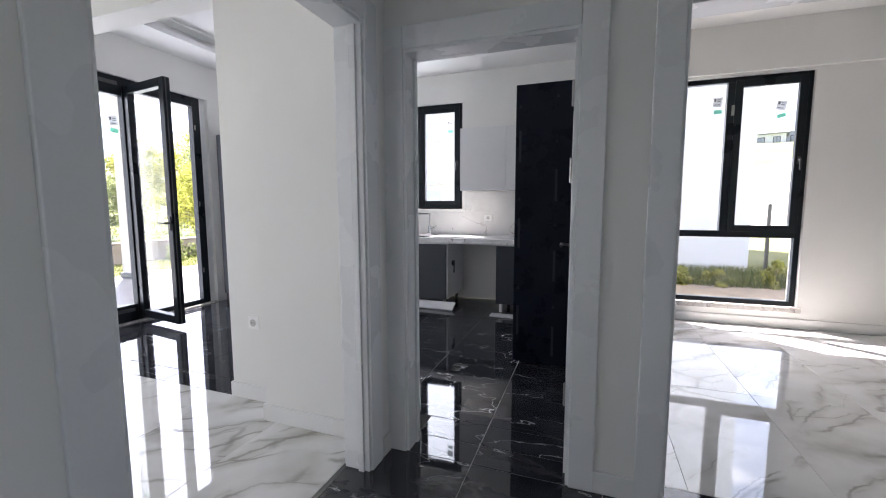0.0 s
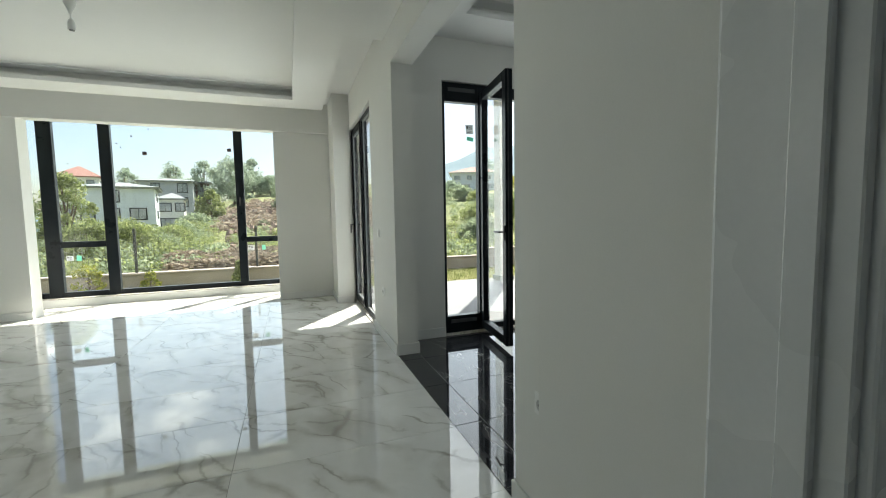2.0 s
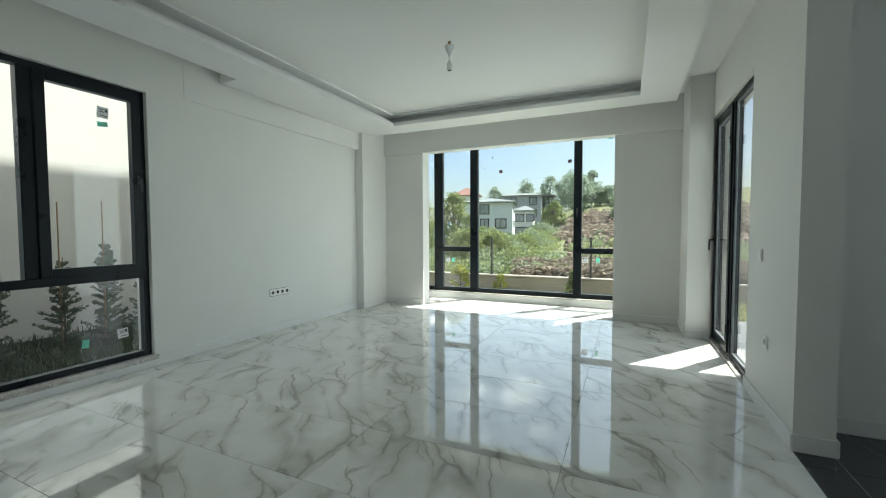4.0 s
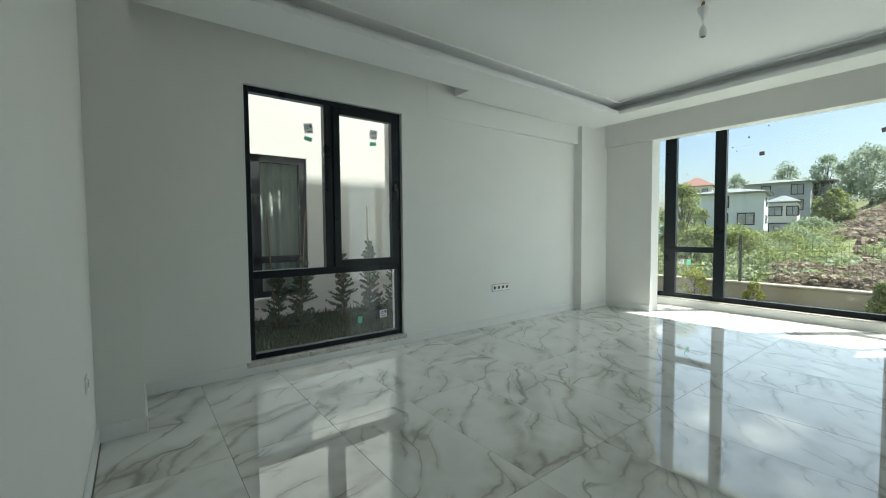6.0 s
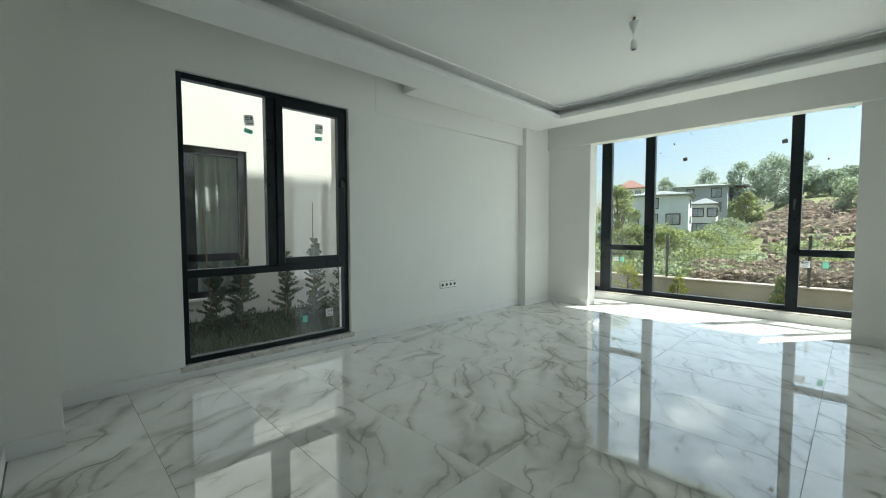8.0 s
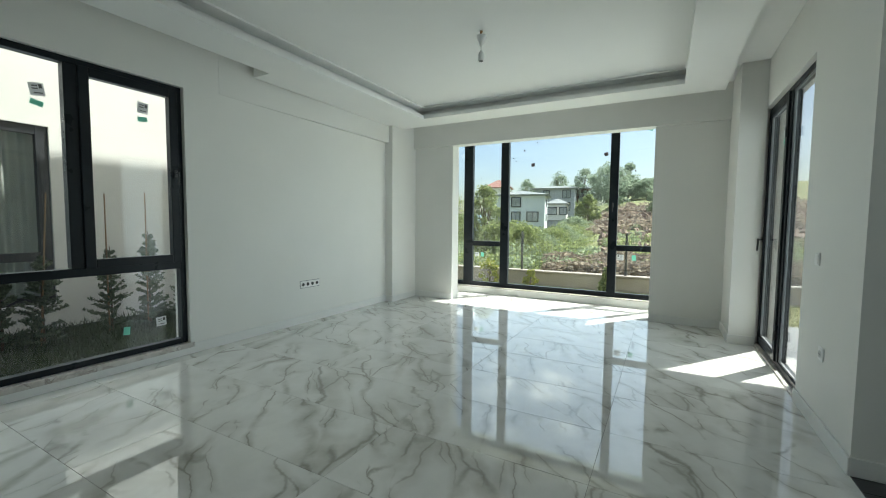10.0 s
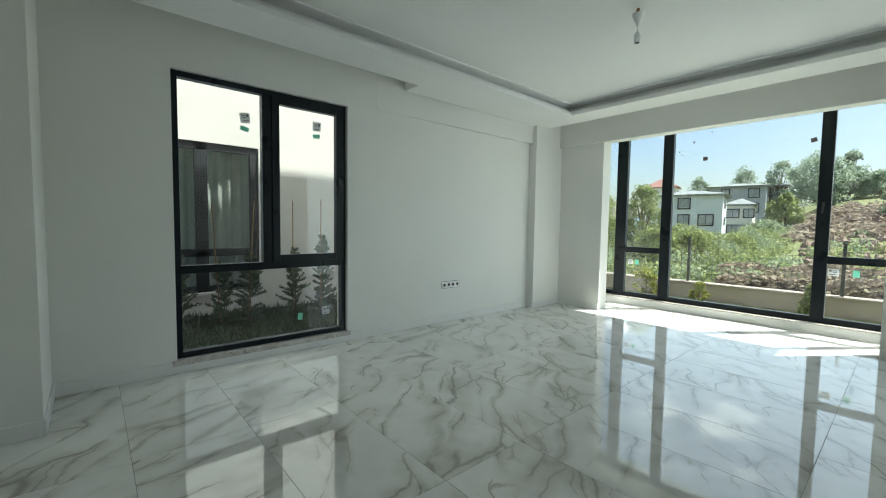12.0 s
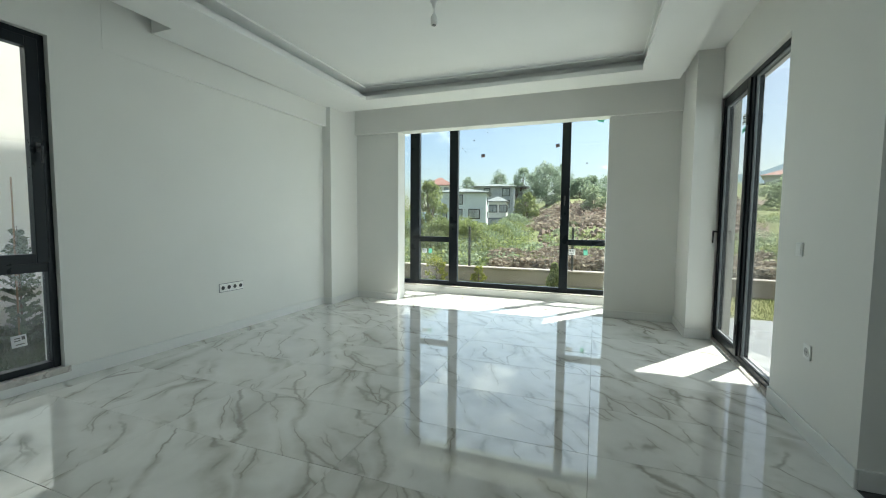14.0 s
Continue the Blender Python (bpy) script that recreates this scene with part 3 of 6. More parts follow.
# plaster borders: a lower lip, and behind it a recess for hidden lights
B0 = 2.87
bm = bmesh.new()
IX0, IX1, IY0, IY1 = -6.0, -0.95, -2.40, 0.99
OX0, OY1, NX, NY, RX = -6.43, 1.41, -3.66, -2.89, -3.80
for lift, z0, z1 in ((0.0, B0, B0 + 0.05), (0.16, B0 + 0.05, HL - 0.018), (0.0, HL - 0.018, HL)):
    box(bm, OX0, IX0 - lift, -3.14, OY1, z0, z1)
    box(bm, IX0 - lift, NX, -3.14, IY0 - lift, z0, z1)
    box(bm, NX, -0.33, NY, IY0 - lift, z0, z1)
    box(bm, IX1 + lift, -0.33, IY0 - lift, IY1 + lift, z0, z1)
    box(bm, IX0 - lift, RX, IY1 + lift, OY1, z0, z1)
    box(bm, RX, -0.33, IY1 + lift, 1.755, z0, z1)
structure("ceiling_border_living", bm, CEIL, "white plaster ceiling border with a recessed light cove", "ceiling")
bm = bmesh.new()
ring(bm, -3.9, 0.82, 1.95, 5.12, -3.40, 0.2, 2.42, 4.38, 3.03, 3.08)
ring(bm, -3.9, 0.82, 1.95, 5.12, -3.54, 0.34, 2.28, 4.52, 3.08, H - 0.018)
ring(bm, -3.9, 0.82, 1.95, 5.12, -3.40, 0.2, 2.42, 4.38, H - 0.018, H)
structure("ceiling_border_kitchen", bm, CEIL, "white plaster ceiling border in the kitchen", "ceiling")
bm = bmesh.new()
ring(bm, 0.96, 4.4, 1.72, 4.85, 1.55, 3.8, 2.3, 4.35, 3.08, H)
structure("ceiling_border_bedroom", bm, CEIL, "white plaster ceiling border in the bedroom", "ceiling")

# screed under the tiles, seen in the joints
bm = bmesh.new()
box(bm, -7.06, -0.33, -3.2, 1.758, -0.12, -0.003)
box(bm, -7.655, -7.06, -2.72, 0.89, -0.12, -0.003)
box(bm, 0.96, 4.4, 1.72, 4.85, -0.12, -0.003)
floor_white = structure("floor_white", bm, GROUT, "polished white marble floor tiles with grey veins", "floor")
bm = bmesh.new()
box(bm, -3.9, 0.82, 1.95, 5.12, -0.12, -0.003)
box(bm, -3.516, -1.46, 1.758, 1.95, -0.12, -0.003)
box(bm, -0.33, 2.3, -1.6, 1.58, -0.12, -0.003)
box(bm, -0.115, 0.705, 1.58, 1.95, -0.12, -0.003)
box(bm, 1.055, 1.925, 1.58, 1.72, -0.12, -0.003)
floor_black = structure("floor_black", bm, GROUT_B, "polished black marble floor tiles with white veins", "floor")
for name, args in (("sill_step_north", (-6.2, -4.55, 1.758, 1.95)), ("sill_step_terrace", (-4.15, -3.9, 2.37, 3.78))):
    bm = bmesh.new()
    box(bm, *args, -0.12, 0.018, 0.004)
    structure(name, bm, SILL, "pale veined stone threshold under the glazed door", "threshold")

# house above, unseen: closes the place and is sized to shade the garden side
bm = bmesh.new()
box(bm, -7.2, 4.65, -3.45, 1.95, H + 0.2, 9.8)
box(bm, -4.15, 4.65, 1.95, 5.35, H + 0.2, 9.4)
box(bm, -8.1, -7.2, -2.85, 1.2, H + 0.2, 9.4)
# unseen overhang, added to stretch the shadow along the neighbour wall
box(bm, -8.8, -7.2, -3.45, -2.86, H + 0.2, 9.8)
structure("unseen_upper_mass", bm, STUCCO, "unseen white rendered mass above, sized to shade the garden side", "house front")
bm = bmesh.new()
for x0, x1, y0, y1 in ((-0.2, 4.65, -3.45, -1.75),):
    box(bm, x0, x1, y0, y1, -0.3, H + 0.2)
structure("side_rooms", bm, STUCCO, "closed part of the house behind the hall", "house front")

# baseboards
bm = bmesh.new()
BH, BT = 0.10, 0.014
for x0, x1, y0, y1 in ((-6.12, -0.57, -3.2, -3.2 + BT), (-6.12 , -6.12 + BT, -3.2, -3.06), (-6.82, -6.12 + BT, -3.06, -3.06 + BT), (-6.82, -6.82 + BT, -3.06, -2.32),
                       (-6.82, -6.82 + BT, 0.70, 1.52), (-6.82, -6.13 + BT, 1.52 - BT, 1.52), (-6.13, -6.13 + BT, 1.52, 1.758),
                       (-4.55, -3.516 + BT, 1.758 - BT, 1.758), (-3.516, -3.516 + BT, 1.758, 1.95), (-3.9, -3.516 + BT, 1.95, 1.95 + BT), (-3.9, -3.9 + BT, 1.95, 2.37),
                       (-1.46 - BT, -1.46, 1.758, 1.95), (-1.46 - BT, -1.02, 1.758 - BT, 1.758), (-1.02 - BT, -1.02, 1.58, 1.758), (-1.02 - BT, -0.33, 1.58 - BT, 1.58),
                       (-0.33 - BT, -0.33, -2.5, 0.215), (-0.57, -0.33, -2.5, -2.5 + BT), (-0.57 - BT, -0.57, -3.2, -2.5 + BT),
                       (0.795, 0.965, 1.58 - BT, 1.58), (-0.2, -0.2 + BT, 1.49, 1.58), (-0.2, -0.2 + BT, -1.6, 0.215),
                       (0.96, 4.4, 4.85 - BT, 4.85), (4.4 - BT, 4.4, 1.72, 4.85), (0.96, 0.96 + BT, 1.72, 4.85)):
    box(bm, x0, x1, y0, y1, 0.0, BH, 0.003)
structure("baseboard", bm, BASE, "white painted baseboard along the walls", "baseboard")


# ---- doors and windows ----
def casing(name, axis, d0, d1, u0, u1, z1, label, depth_front=0.014, width=0.105, both=True):
    """Jamb lining and architraves round an opening from the floor to z1, wall faces at d0 < d1."""
    t = 0.025
    root = thing(name, ((u0 + u1) / 2, (d0 + d1) / 2, 0) if axis == "y" else ((d0 + d1) / 2, (u0 + u1) / 2, 0), label, "door frame", "", "structure")
    e = depth_front
    part("jamb", slab(axis, u0, u0 + t, 0, z1, d0 - 0.002, d1 + 0.002, 0.002), TRIM, root)
    part("jamb", slab(axis, u1 - t, u1, 0, z1, d0 - 0.002, d1 + 0.002, 0.002), TRIM, root)
    part("head_jamb", slab(axis, u0 + t, u1 - t, z1 - t, z1, d0 - 0.002, d1 + 0.002, 0.002), TRIM, root)
    mid = (d0 + d1) / 2 + 0.012
    part("door_stop", slab(axis, u0 + t, u0 + t + 0.012, 0, z1 - t, mid, mid + 0.03, 0.002), TRIM, root)
    part("door_stop", slab(axis, u1 - t - 0.012, u1 - t, 0, z1 - t, mid, mid + 0.03, 0.002), TRIM, root)
    for side in ((d0 - e, d0), (d1, d1 + e)) if both else ((d0 - e, d0),):
        w = width
        for a, b in ((u0 + 0.012 - w, u0 + 0.012), (u1 - 0.012, u1 - 0.012 + w)):
            part("architrave", slab(axis, a, b, 0, z1 - 0.012 + w, side[0], side[1], 0.004, seg=2), TRIM, root)
        part("head_architrave", slab(axis, u0 + 0.0125, u1 - 0.0125, z1 - 0.012, z1 - 0.012 + w, side[0], side[1], 0.004, seg=2), TRIM, root)
    return root


casing("door_frame_living", "x", -0.33, -0.20, 0.312, 1.385, 2.06, "satin white door frame round the open passage to the living room")
casing("door_frame_kitchen", "y", 1.58, 1.72, -0.115, 0.705, 2.00, "satin white door frame round the kitchen door")
casing("door_frame_bedroom", "y", 1.58, 1.72, 1.055, 1.925, 2.03, "satin white door frame round the bedroom opening")


def glazed(name, axis, d0, d1, u0, u1, z0, z1, label, category, kind="structure"):
    at = ((d0 + d1) / 2, (u0 + u1) / 2, z0) if axis == "x" else ((u0 + u1) / 2, (d0 + d1) / 2, z0)
    return thing(name, at, label, category, "", kind)


def rail_set(root, axis, d0, d1, u0, u1, z0, z1, w, name="window_frame", bottom=None, top=None, material=None, ends=(True, True)):
    """Four frame bars butted together, inside the rectangle."""
    m = material or ALU
    b, t = bottom or w, top or w
    for a, c in ((u0, u0 + w), (u1 - w, u1)):
        part(name, slab(axis, a, c, z0, z1, d0, d1, 0.004), m, root)
    part(name, slab(axis, u0 + w, u1 - w, z0, z0 + b, d0, d1, 0.004), m, root)
    part(name, slab(axis, u0 + w, u1 - w, z1 - t, z1, d0, d1, 0.004), m, root)


def sash(root, axis, d0, d1, u0, u1, z0, z1, w, name="sash", glass_material=None):
    s = part(name, slab(axis, u0, u0 + w, z0, z1, d0, d1, 0.004), ALU, root)
    part("sash_rail", slab(axis, u1 - w, u1, z0, z1, d0, d1, 0.004), ALU, s)
    part("sash_rail", slab(axis, u0 + w, u1 - w, z0, z0 + w, d0, d1, 0.004), ALU, s)
    part("sash_rail", slab(axis, u0 + w, u1 - w, z1 - w, z1, d0, d1, 0.004), ALU, s)
    dm = (d0 + d1) / 2
    pane("pane", slab(axis, u0 + w, u1 - w, z0 + w, z1 - w, dm - 0.004, dm + 0.004), s, glass_material or GLASS)
    return s


def fixed_pane(root, axis, d, u0, u1, z0, z1, glass_material=None):
    return pane("pane", slab(axis, u0, u1, z0, z1, d - 0.004, d + 0.004), root, glass_material or GLASS)


def lever(root, axis, d, side, u, z, length, vertical=True, material=None):
    """A window or door handle: plate, neck and lever. side: which way along d it stands out."""
    m = material or PLASTIC_DARK
    h = part("handle", slab(axis, u - 0.014, u + 0.014, z - 0.035, z + 0.035, min(d, d + side * 0.008), max(d, d + side * 0.008), 0.003), m, root)
    bm = bmesh.new()
    p = (lambda uu, dd, zz: (dd, uu, zz)) if axis == "x" else (lambda uu, dd, zz: (uu, dd, zz))
    rod(bm, p(u, d, z), p(u, d + side * 0.045, z), 0.009)
    if vertical:
        rod(bm, p(u, d + side * 0.045, z + 0.01), p(u, d + side * 0.05, z - length), 0.010, 0.008)
    else:
        rod(bm, p(u, d + side * 0.045, z), p(u + length, d + side * 0.045, z), 0.010, 0.008)
    part("lever", bm, m, h)


def sticker(axis, d, u, z, w, h, tilt, material, name="sticker", label="grey maker's sticker stuck on the window glass", printed=False):
    t = 0.0015
    p = (lambda uu, dd, zz: Vector((dd, uu, zz))) if axis == "x" else (lambda uu, dd, zz: Vector((uu, dd, zz)))
    bm = slab(axis, u - w / 2, u + w / 2, z - h / 2, z + h / 2, d - t, d + t)
    spin = Matrix.Rotation(radians(tilt), 3, "X" if axis == "x" else "Y")
    bmesh.ops.rotate(bm, cent=p(u, d, z), matrix=spin, verts=bm.verts)
    ob = single(name, bm, material, p(u, d, z), label, "sticker", "stickers on the windows")
    if printed:
        for dx, dz, ww, hh in ((-0.28, 0.22, 0.22, 0.3), (0.12, 0.25, 0.4, 0.08), (0.12, 0.05, 0.4, 0.08), (-0.05, -0.28, 0.6, 0.08)):
            bm = slab(axis, u + w * (dx - ww / 2), u + w * (dx + ww / 2), z + h * (dz - hh / 2), z + h * (dz + hh / 2), d - 0.0023, d + 0.0023)
            bmesh.ops.rotate(bm, cent=p(u, d, z), matrix=spin, verts=bm.verts)
            part("print_bar", bm, INK, ob)
    return ob


def sticker_pair(axis, d, u, z, tilt=8):
    sticker(axis, d, u, z, 0.085, 0.095, tilt, PAPER, printed=True)
    sticker(axis, d, u + 0.005, z - 0.10, 0.075, 0.04, -tilt * 1.6, PAPER_GREEN, label="green quality seal stuck on the window glass")


# bay window: a projecting box of dark frames with a glazed return
XB = -7.77
root = glazed("window_bay", "x", XB - 0.04, XB + 0.04, -2.6, 0.98, 0.13, 2.95, "large anthracite framed bay window with clear panes", "window")
d0, d1 = XB - 0.04, XB + 0.04
for a, b in ((-2.80, -2.73), (-2.54, -2.36), (-1.80, -1.65), (0.05, 0.18), (0.90, 0.98)):
    part("mullion", slab("x", a, b, 0.13, 2.95, d0, d1, 0.005), ALU, root)
for a, b in ((-2.73, -2.54), (-2.36, -1.80), (-1.65, 0.05), (0.18, 0.90)):
    part("bottom_rail", slab("x", a, b, 0.13, 0.205, d0, d1, 0.004), ALU, root)
    part("top_rail", slab("x", a, b, 2.87, 2.95, d0, d1, 0.004), ALU, root)
for a, b in ((-2.36, -1.80), (0.18, 0.90)):
    part("transom", slab("x", a, b, 0.885, 0.975, d0, d1, 0.004), ALU, root)
    fixed_pane(root, "x", XB, a, b, 0.205, 0.885, GLASS_BAY)
    fixed_pane(root, "x", XB, a, b, 0.975, 2.87, GLASS_BAY)
fixed_pane(root, "x", XB, -2.73, -2.54, 0.205, 2.87, GLASS_BAY)
fixed_pane(root, "x", XB, -1.65, 0.05, 0.205, 2.87, GLASS_BAY)
for y in (-2.765, 0.94):
    part("return_rail", slab("y", XB + 0.04, -7.05, 0.13, 0.205, y - 0.03, y + 0.03, 0.004), ALU, root)
    part("return_rail", slab("y", XB + 0.04, -7.05, 2.87, 2.95, y - 0.03, y + 0.03, 0.004), ALU, root)
    fixed_pane(root, "y", y, XB + 0.04, -7.05, 0.205, 2.87, GLASS_BAY)
lever(root, "x", d1, 1, 0.11, 1.62, 0.11)
bm = bmesh.new()
box(bm, XB - 0.05, -7.655, -2.78, 0.94, -0.1, 0.112)
box(bm, -7.655, -7.06, -2.82, -2.72, -0.1, 0.112)
box(bm, -7.655, -7.06, 0.89, 1.0, -0.1, 0.112)
structure("bay_plinth", bm, BASE, "white plastered plinth under the bay window", "plinth")
bm = bmesh.new()
box(bm, XB - 0.06, -7.64, -2.84, 1.02, 0.112, 0.13, 0.004)
box(bm, -7.64, -7.05, -2.84, -2.71, 0.112, 0.13, 0.004)
box(bm, -7.64, -7.05, 0.88, 1.02, 0.112, 0.13, 0.004)
structure("bay_sill", bm, SILL, "pale rough-edged stone sill of the bay window", "window sill")
bm = bmesh.new()
box(bm, -8.1, -7.05, -2.85, 1.2, 2.95, H + 0.2)
structure("bay_ceiling", bm, CEIL, "white plastered ceiling of the bay window", "ceiling")
for y, z, a in ((-1.22, 2.34, 4), (-0.02, 2.44, 12)):
    sticker("x", XB + 0.007, y, z, 0.06, 0.055, a, PAPER_DARK, label="small dark tape square stuck on the window glass")
for y, z, w in ((-1.58, 2.48, 0.014), (-1.53, 2.42, 0.012), (-1.15, 2.72, 0.016), (0.42, 2.15, 0.018), (0.75, 2.16, 0.018), (-2.2, 2.15, 0.014), (-1.38, 2.60, 0.02)):
    sticker("x", XB + 0.007, y, z, w, w * 1.3, 20, PAPER_DARK, name="tape_scrap", label="tiny dark tape scrap stuck on the window glass")
sticker("x", XB + 0.007, -2.27, 0.72, 0.085, 0.075, 3, PAPER, printed=True, label="white maker's label stuck on the window glass")
sticker("x", XB + 0.007, -2.16, 0.72, 0.06, 0.08, -5, PAPER_GREEN, label="green quality seal stuck on the window glass")
sticker("x", XB + 0.007, 0.24, 0.78, 0.10, 0.09, -2, PAPER, printed=True, label="white maker's label stuck on the window glass")
sticker("x", XB + 0.007, 0.44, 0.78, 0.06, 0.085, 4, PAPER_GREEN, label="green quality seal stuck on the window glass")
sticker("x", XB + 0.007, 0.60, 2.78, 0.09, 0.05, -14, PAPER_GREEN, label="green quality seal stuck on the window glass")
sticker("x", XB + 0.007, -1.12, 2.84, 0.11, 0.06, 2, PAPER, label="grey maker's sticker stuck on the window glass")

# garden side window
YS0, YS1 = -3.325, -3.245
root = glazed("window_garden", "y", YS0, YS1, -2.945, -1.345, 0.11, 2.565, "anthracite window with one opening sash and a low pane", "window")
rail_set(root, "y", YS0, YS1, -2.945, -1.345, 0.11, 2.565, 0.05)
part("mullion", slab("y", -2.165, -2.075, 0.915, 2.515, YS0, YS1, 0.004), ALU, root)
part("transom", slab("y", -2.895, -1.395, 0.845, 0.915, YS0, YS1, 0.004), ALU, root)
fixed_pane(root, "y", -3.28, -2.075, -1.395, 0.915, 2.515)
fixed_pane(root, "y", -3.28, -2.895, -1.395, 0.16, 0.845)
s = sash(root, "y", YS0 + 0.03, YS1 + 0.018, -2.90, -2.16, 0.91, 2.52, 0.072)
lever(s, "y", YS1 + 0.018, 1, -2.87, 1.75, 0.11)
bm = bmesh.new()
box(bm, -2.98, -1.305, -3.5, -3.185, 0.06, 0.108, 0.004)
structure("window_sill_garden", bm, SILL, "pale veined stone sill with a rough front edge", "window sill")
sticker_pair("y", -3.27, -1.93, 2.27, 9)
sticker_pair("y", -3.252, -2.62, 2.30, -4)
sticker("y", -3.27, -2.72, 0.36, 0.085, 0.085, 3, PAPER, printed=True, label="white maker's label stuck on the window glass")
sticker("y", -3.27, -2.44, 0.33, 0.05, 0.07, -5, PAPER_GREEN, label="green quality seal stuck on the window glass")

# sliding door from the living room to the terrace
YD0, YD1 = 1.80, 1.87
root = glazed("glazed_door_living", "y", YD0, YD1, -6.2, -4.55, 0.018, 2.545, "anthracite double glazed door to the terrace, closed", "glazed door")
rail_set(root, "y", YD0, YD1, -6.2, -4.55, 0.018, 2.545, 0.045, "door_frame")
part("mullion", slab("y", -5.42, -5.34, 0.063, 2.5, YD0, YD1, 0.004), ALU, root)
s = sash(root, "y", YD0 - 0.015, YD1 - 0.02, -6.165, -5.40, 0.05, 2.51, 0.075, "door_leaf")
lever(s, "y", YD0 - 0.015, -1, -6.125, 1.16, 0.12)
part("hinge", slab("y", -5.405, -5.385, 0.25, 0.34, YD0 - 0.03, YD0 - 0.012, 0.003), PLASTIC_DARK, s)
part("hinge", slab("y", -5.405, -5.385, 2.1, 2.19, YD0 - 0.03, YD0 - 0.012, 0.003), PLASTIC_DARK, s)
fixed_pane(root, "y", 1.835, -5.34, -4.595, 0.063, 2.5)
for owner, a, b, z0, z1, d in ((s, -6.09, -5.475, 0.125, 2.435, YD0 - 0.004), (root, -5.34, -4.595, 0.063, 2.5, YD0 + 0.012)):
    for u in (a, b - 0.016):
        part("glazing_bead", slab("y", u, u + 0.016, z0, z1, d, d + 0.018, 0.002), BEAD, owner, "grey glazing bead")
    for z in (z0, z1 - 0.016):
        part("glazing_bead", slab("y", a + 0.016, b - 0.016, z, z + 0.016, d, d + 0.018, 0.002), BEAD, owner, "grey glazing bead")
sticker_pair("y", 1.815, -5.62, 2.2, 6)

# terrace door in the kitchen: fixed light and an open leaf
XK0, XK1 = -4.02, -3.94
root = glazed("glazed_door_kitchen", "x", XK0, XK1, 2.37, 3.78, 0.018, 2.615, "anthracite terrace door with its leaf standing open", "glazed door")
part("frame_post", slab("x", 2.37, 2.412, 0.018, 2.615, XK0, XK1, 0.004), ALU, root)
part("frame_post", slab("x", 2.79, 2.90, 0.018, 2.615, XK0, XK1, 0.004), ALU, root)
part("frame_post", slab("x", 3.60, 3.70, 0.018, 2.615, XK0, XK1, 0.004), ALU, root)
part("frame_head", slab("x", 2.412, 2.79, 2.425, 2.615, XK0, XK1, 0.004), ALU, root)
part("frame_head", slab("x", 2.90, 3.60, 2.50, 2.615, XK0, XK1, 0.004), ALU, root)
part("frame_foot", slab("x", 2.412, 2.79, 0.018, 0.195, XK0, XK1, 0.004), ALU, root)
part("frame_foot", slab("x", 2.90, 3.60, 0.018, 0.075, XK0, XK1, 0.004), ALU, root)
fixed_pane(root, "x", -3.98, 2.412, 2.79, 0.195, 2.425)
for z in (0.14, 2.545):
    g = part("vent_grille", slab("x", 2.45, 2.75, z - 0.02, z + 0.02, XK1, XK1 + 0.006, 0.002), ALU_GREY, root)
    for i in range(18):
        part("vent_slot", slab("x", 2.462 + i * 0.016, 2.470 + i * 0.016, z - 0.013, z + 0.013, XK1 + 0.006, XK1 + 0.0075), INK, g)
for z in (0.45, 1.3, 2.25):
    part("strike_plate", slab("x", 3.615, 3.63, z - 0.03, z + 0.03, XK1, XK1 + 0.004, 0.001), STEEL, root)
part("frame_packer", slab("x", 3.70, 3.78, 0.018, 2.615, XK0 + 0.01, XK1 - 0.01), TRIM, root, "white reveal strip")
sticker_pair("x", -3.968, 2.70, 2.16, 6)

# its leaf, hinged at the post and swung into the room
leaf_turn = Matrix.Translation((-3.93, 2.87, 0)) @ Matrix.Rotation(radians(-8), 4, "Z")
LW, LZ0, LZ1, LT = 0.74, 0.05, 2.53, 0.068
lf = part("door_leaf", slab("y", 0.0, 0.082, LZ0, LZ1, -LT, 0, 0.004), ALU, root)
lf.matrix_local = Matrix.Translation(-root.location) @ leaf_turn


def leaf_part(name, bm, material):
    ob = new(name, mesh_from(name, bm, material))
    ob.parent = lf
    return ob


lf.data.transform(Matrix.Translation(root.location))
leaf_part("leaf_rail", slab("y", LW - 0.082, LW, LZ0, LZ1, -LT, 0, 0.004), ALU)
leaf_part("leaf_rail", slab("y", 0.082, LW - 0.082, LZ0, LZ0 + 0.085, -LT, 0, 0.004), ALU)
leaf_part("leaf_rail", slab("y", 0.082, LW - 0.082, LZ1 - 0.085, LZ1, -LT, 0, 0.004), ALU)
leaf_part("gasket", slab("y", LW, LW + 0.008, LZ0, LZ1, -LT + 0.02, -LT + 0.03, 0.002), PLASTIC_DARK)
lp = leaf_part("pane", slab("y", 0.082, LW - 0.082, LZ0 + 0.085, LZ1 - 0.085, -0.04, -0.03), GLASS)
lp.visible_shadow = False
bm = slab("y", LW - 0.06, LW - 0.025, 1.02, 1.16, -LT - 0.008, -LT, 0.002)
rod(bm, (LW - 0.042, -LT, 1.10), (LW - 0.042, -LT - 0.05, 1.10), 0.009)
rod(bm, (LW - 0.035, -LT - 0.05, 1.10), (LW - 0.17, -LT - 0.05, 1.10), 0.010, 0.008)
leaf_part("handle", bm, PLASTIC_DARK)

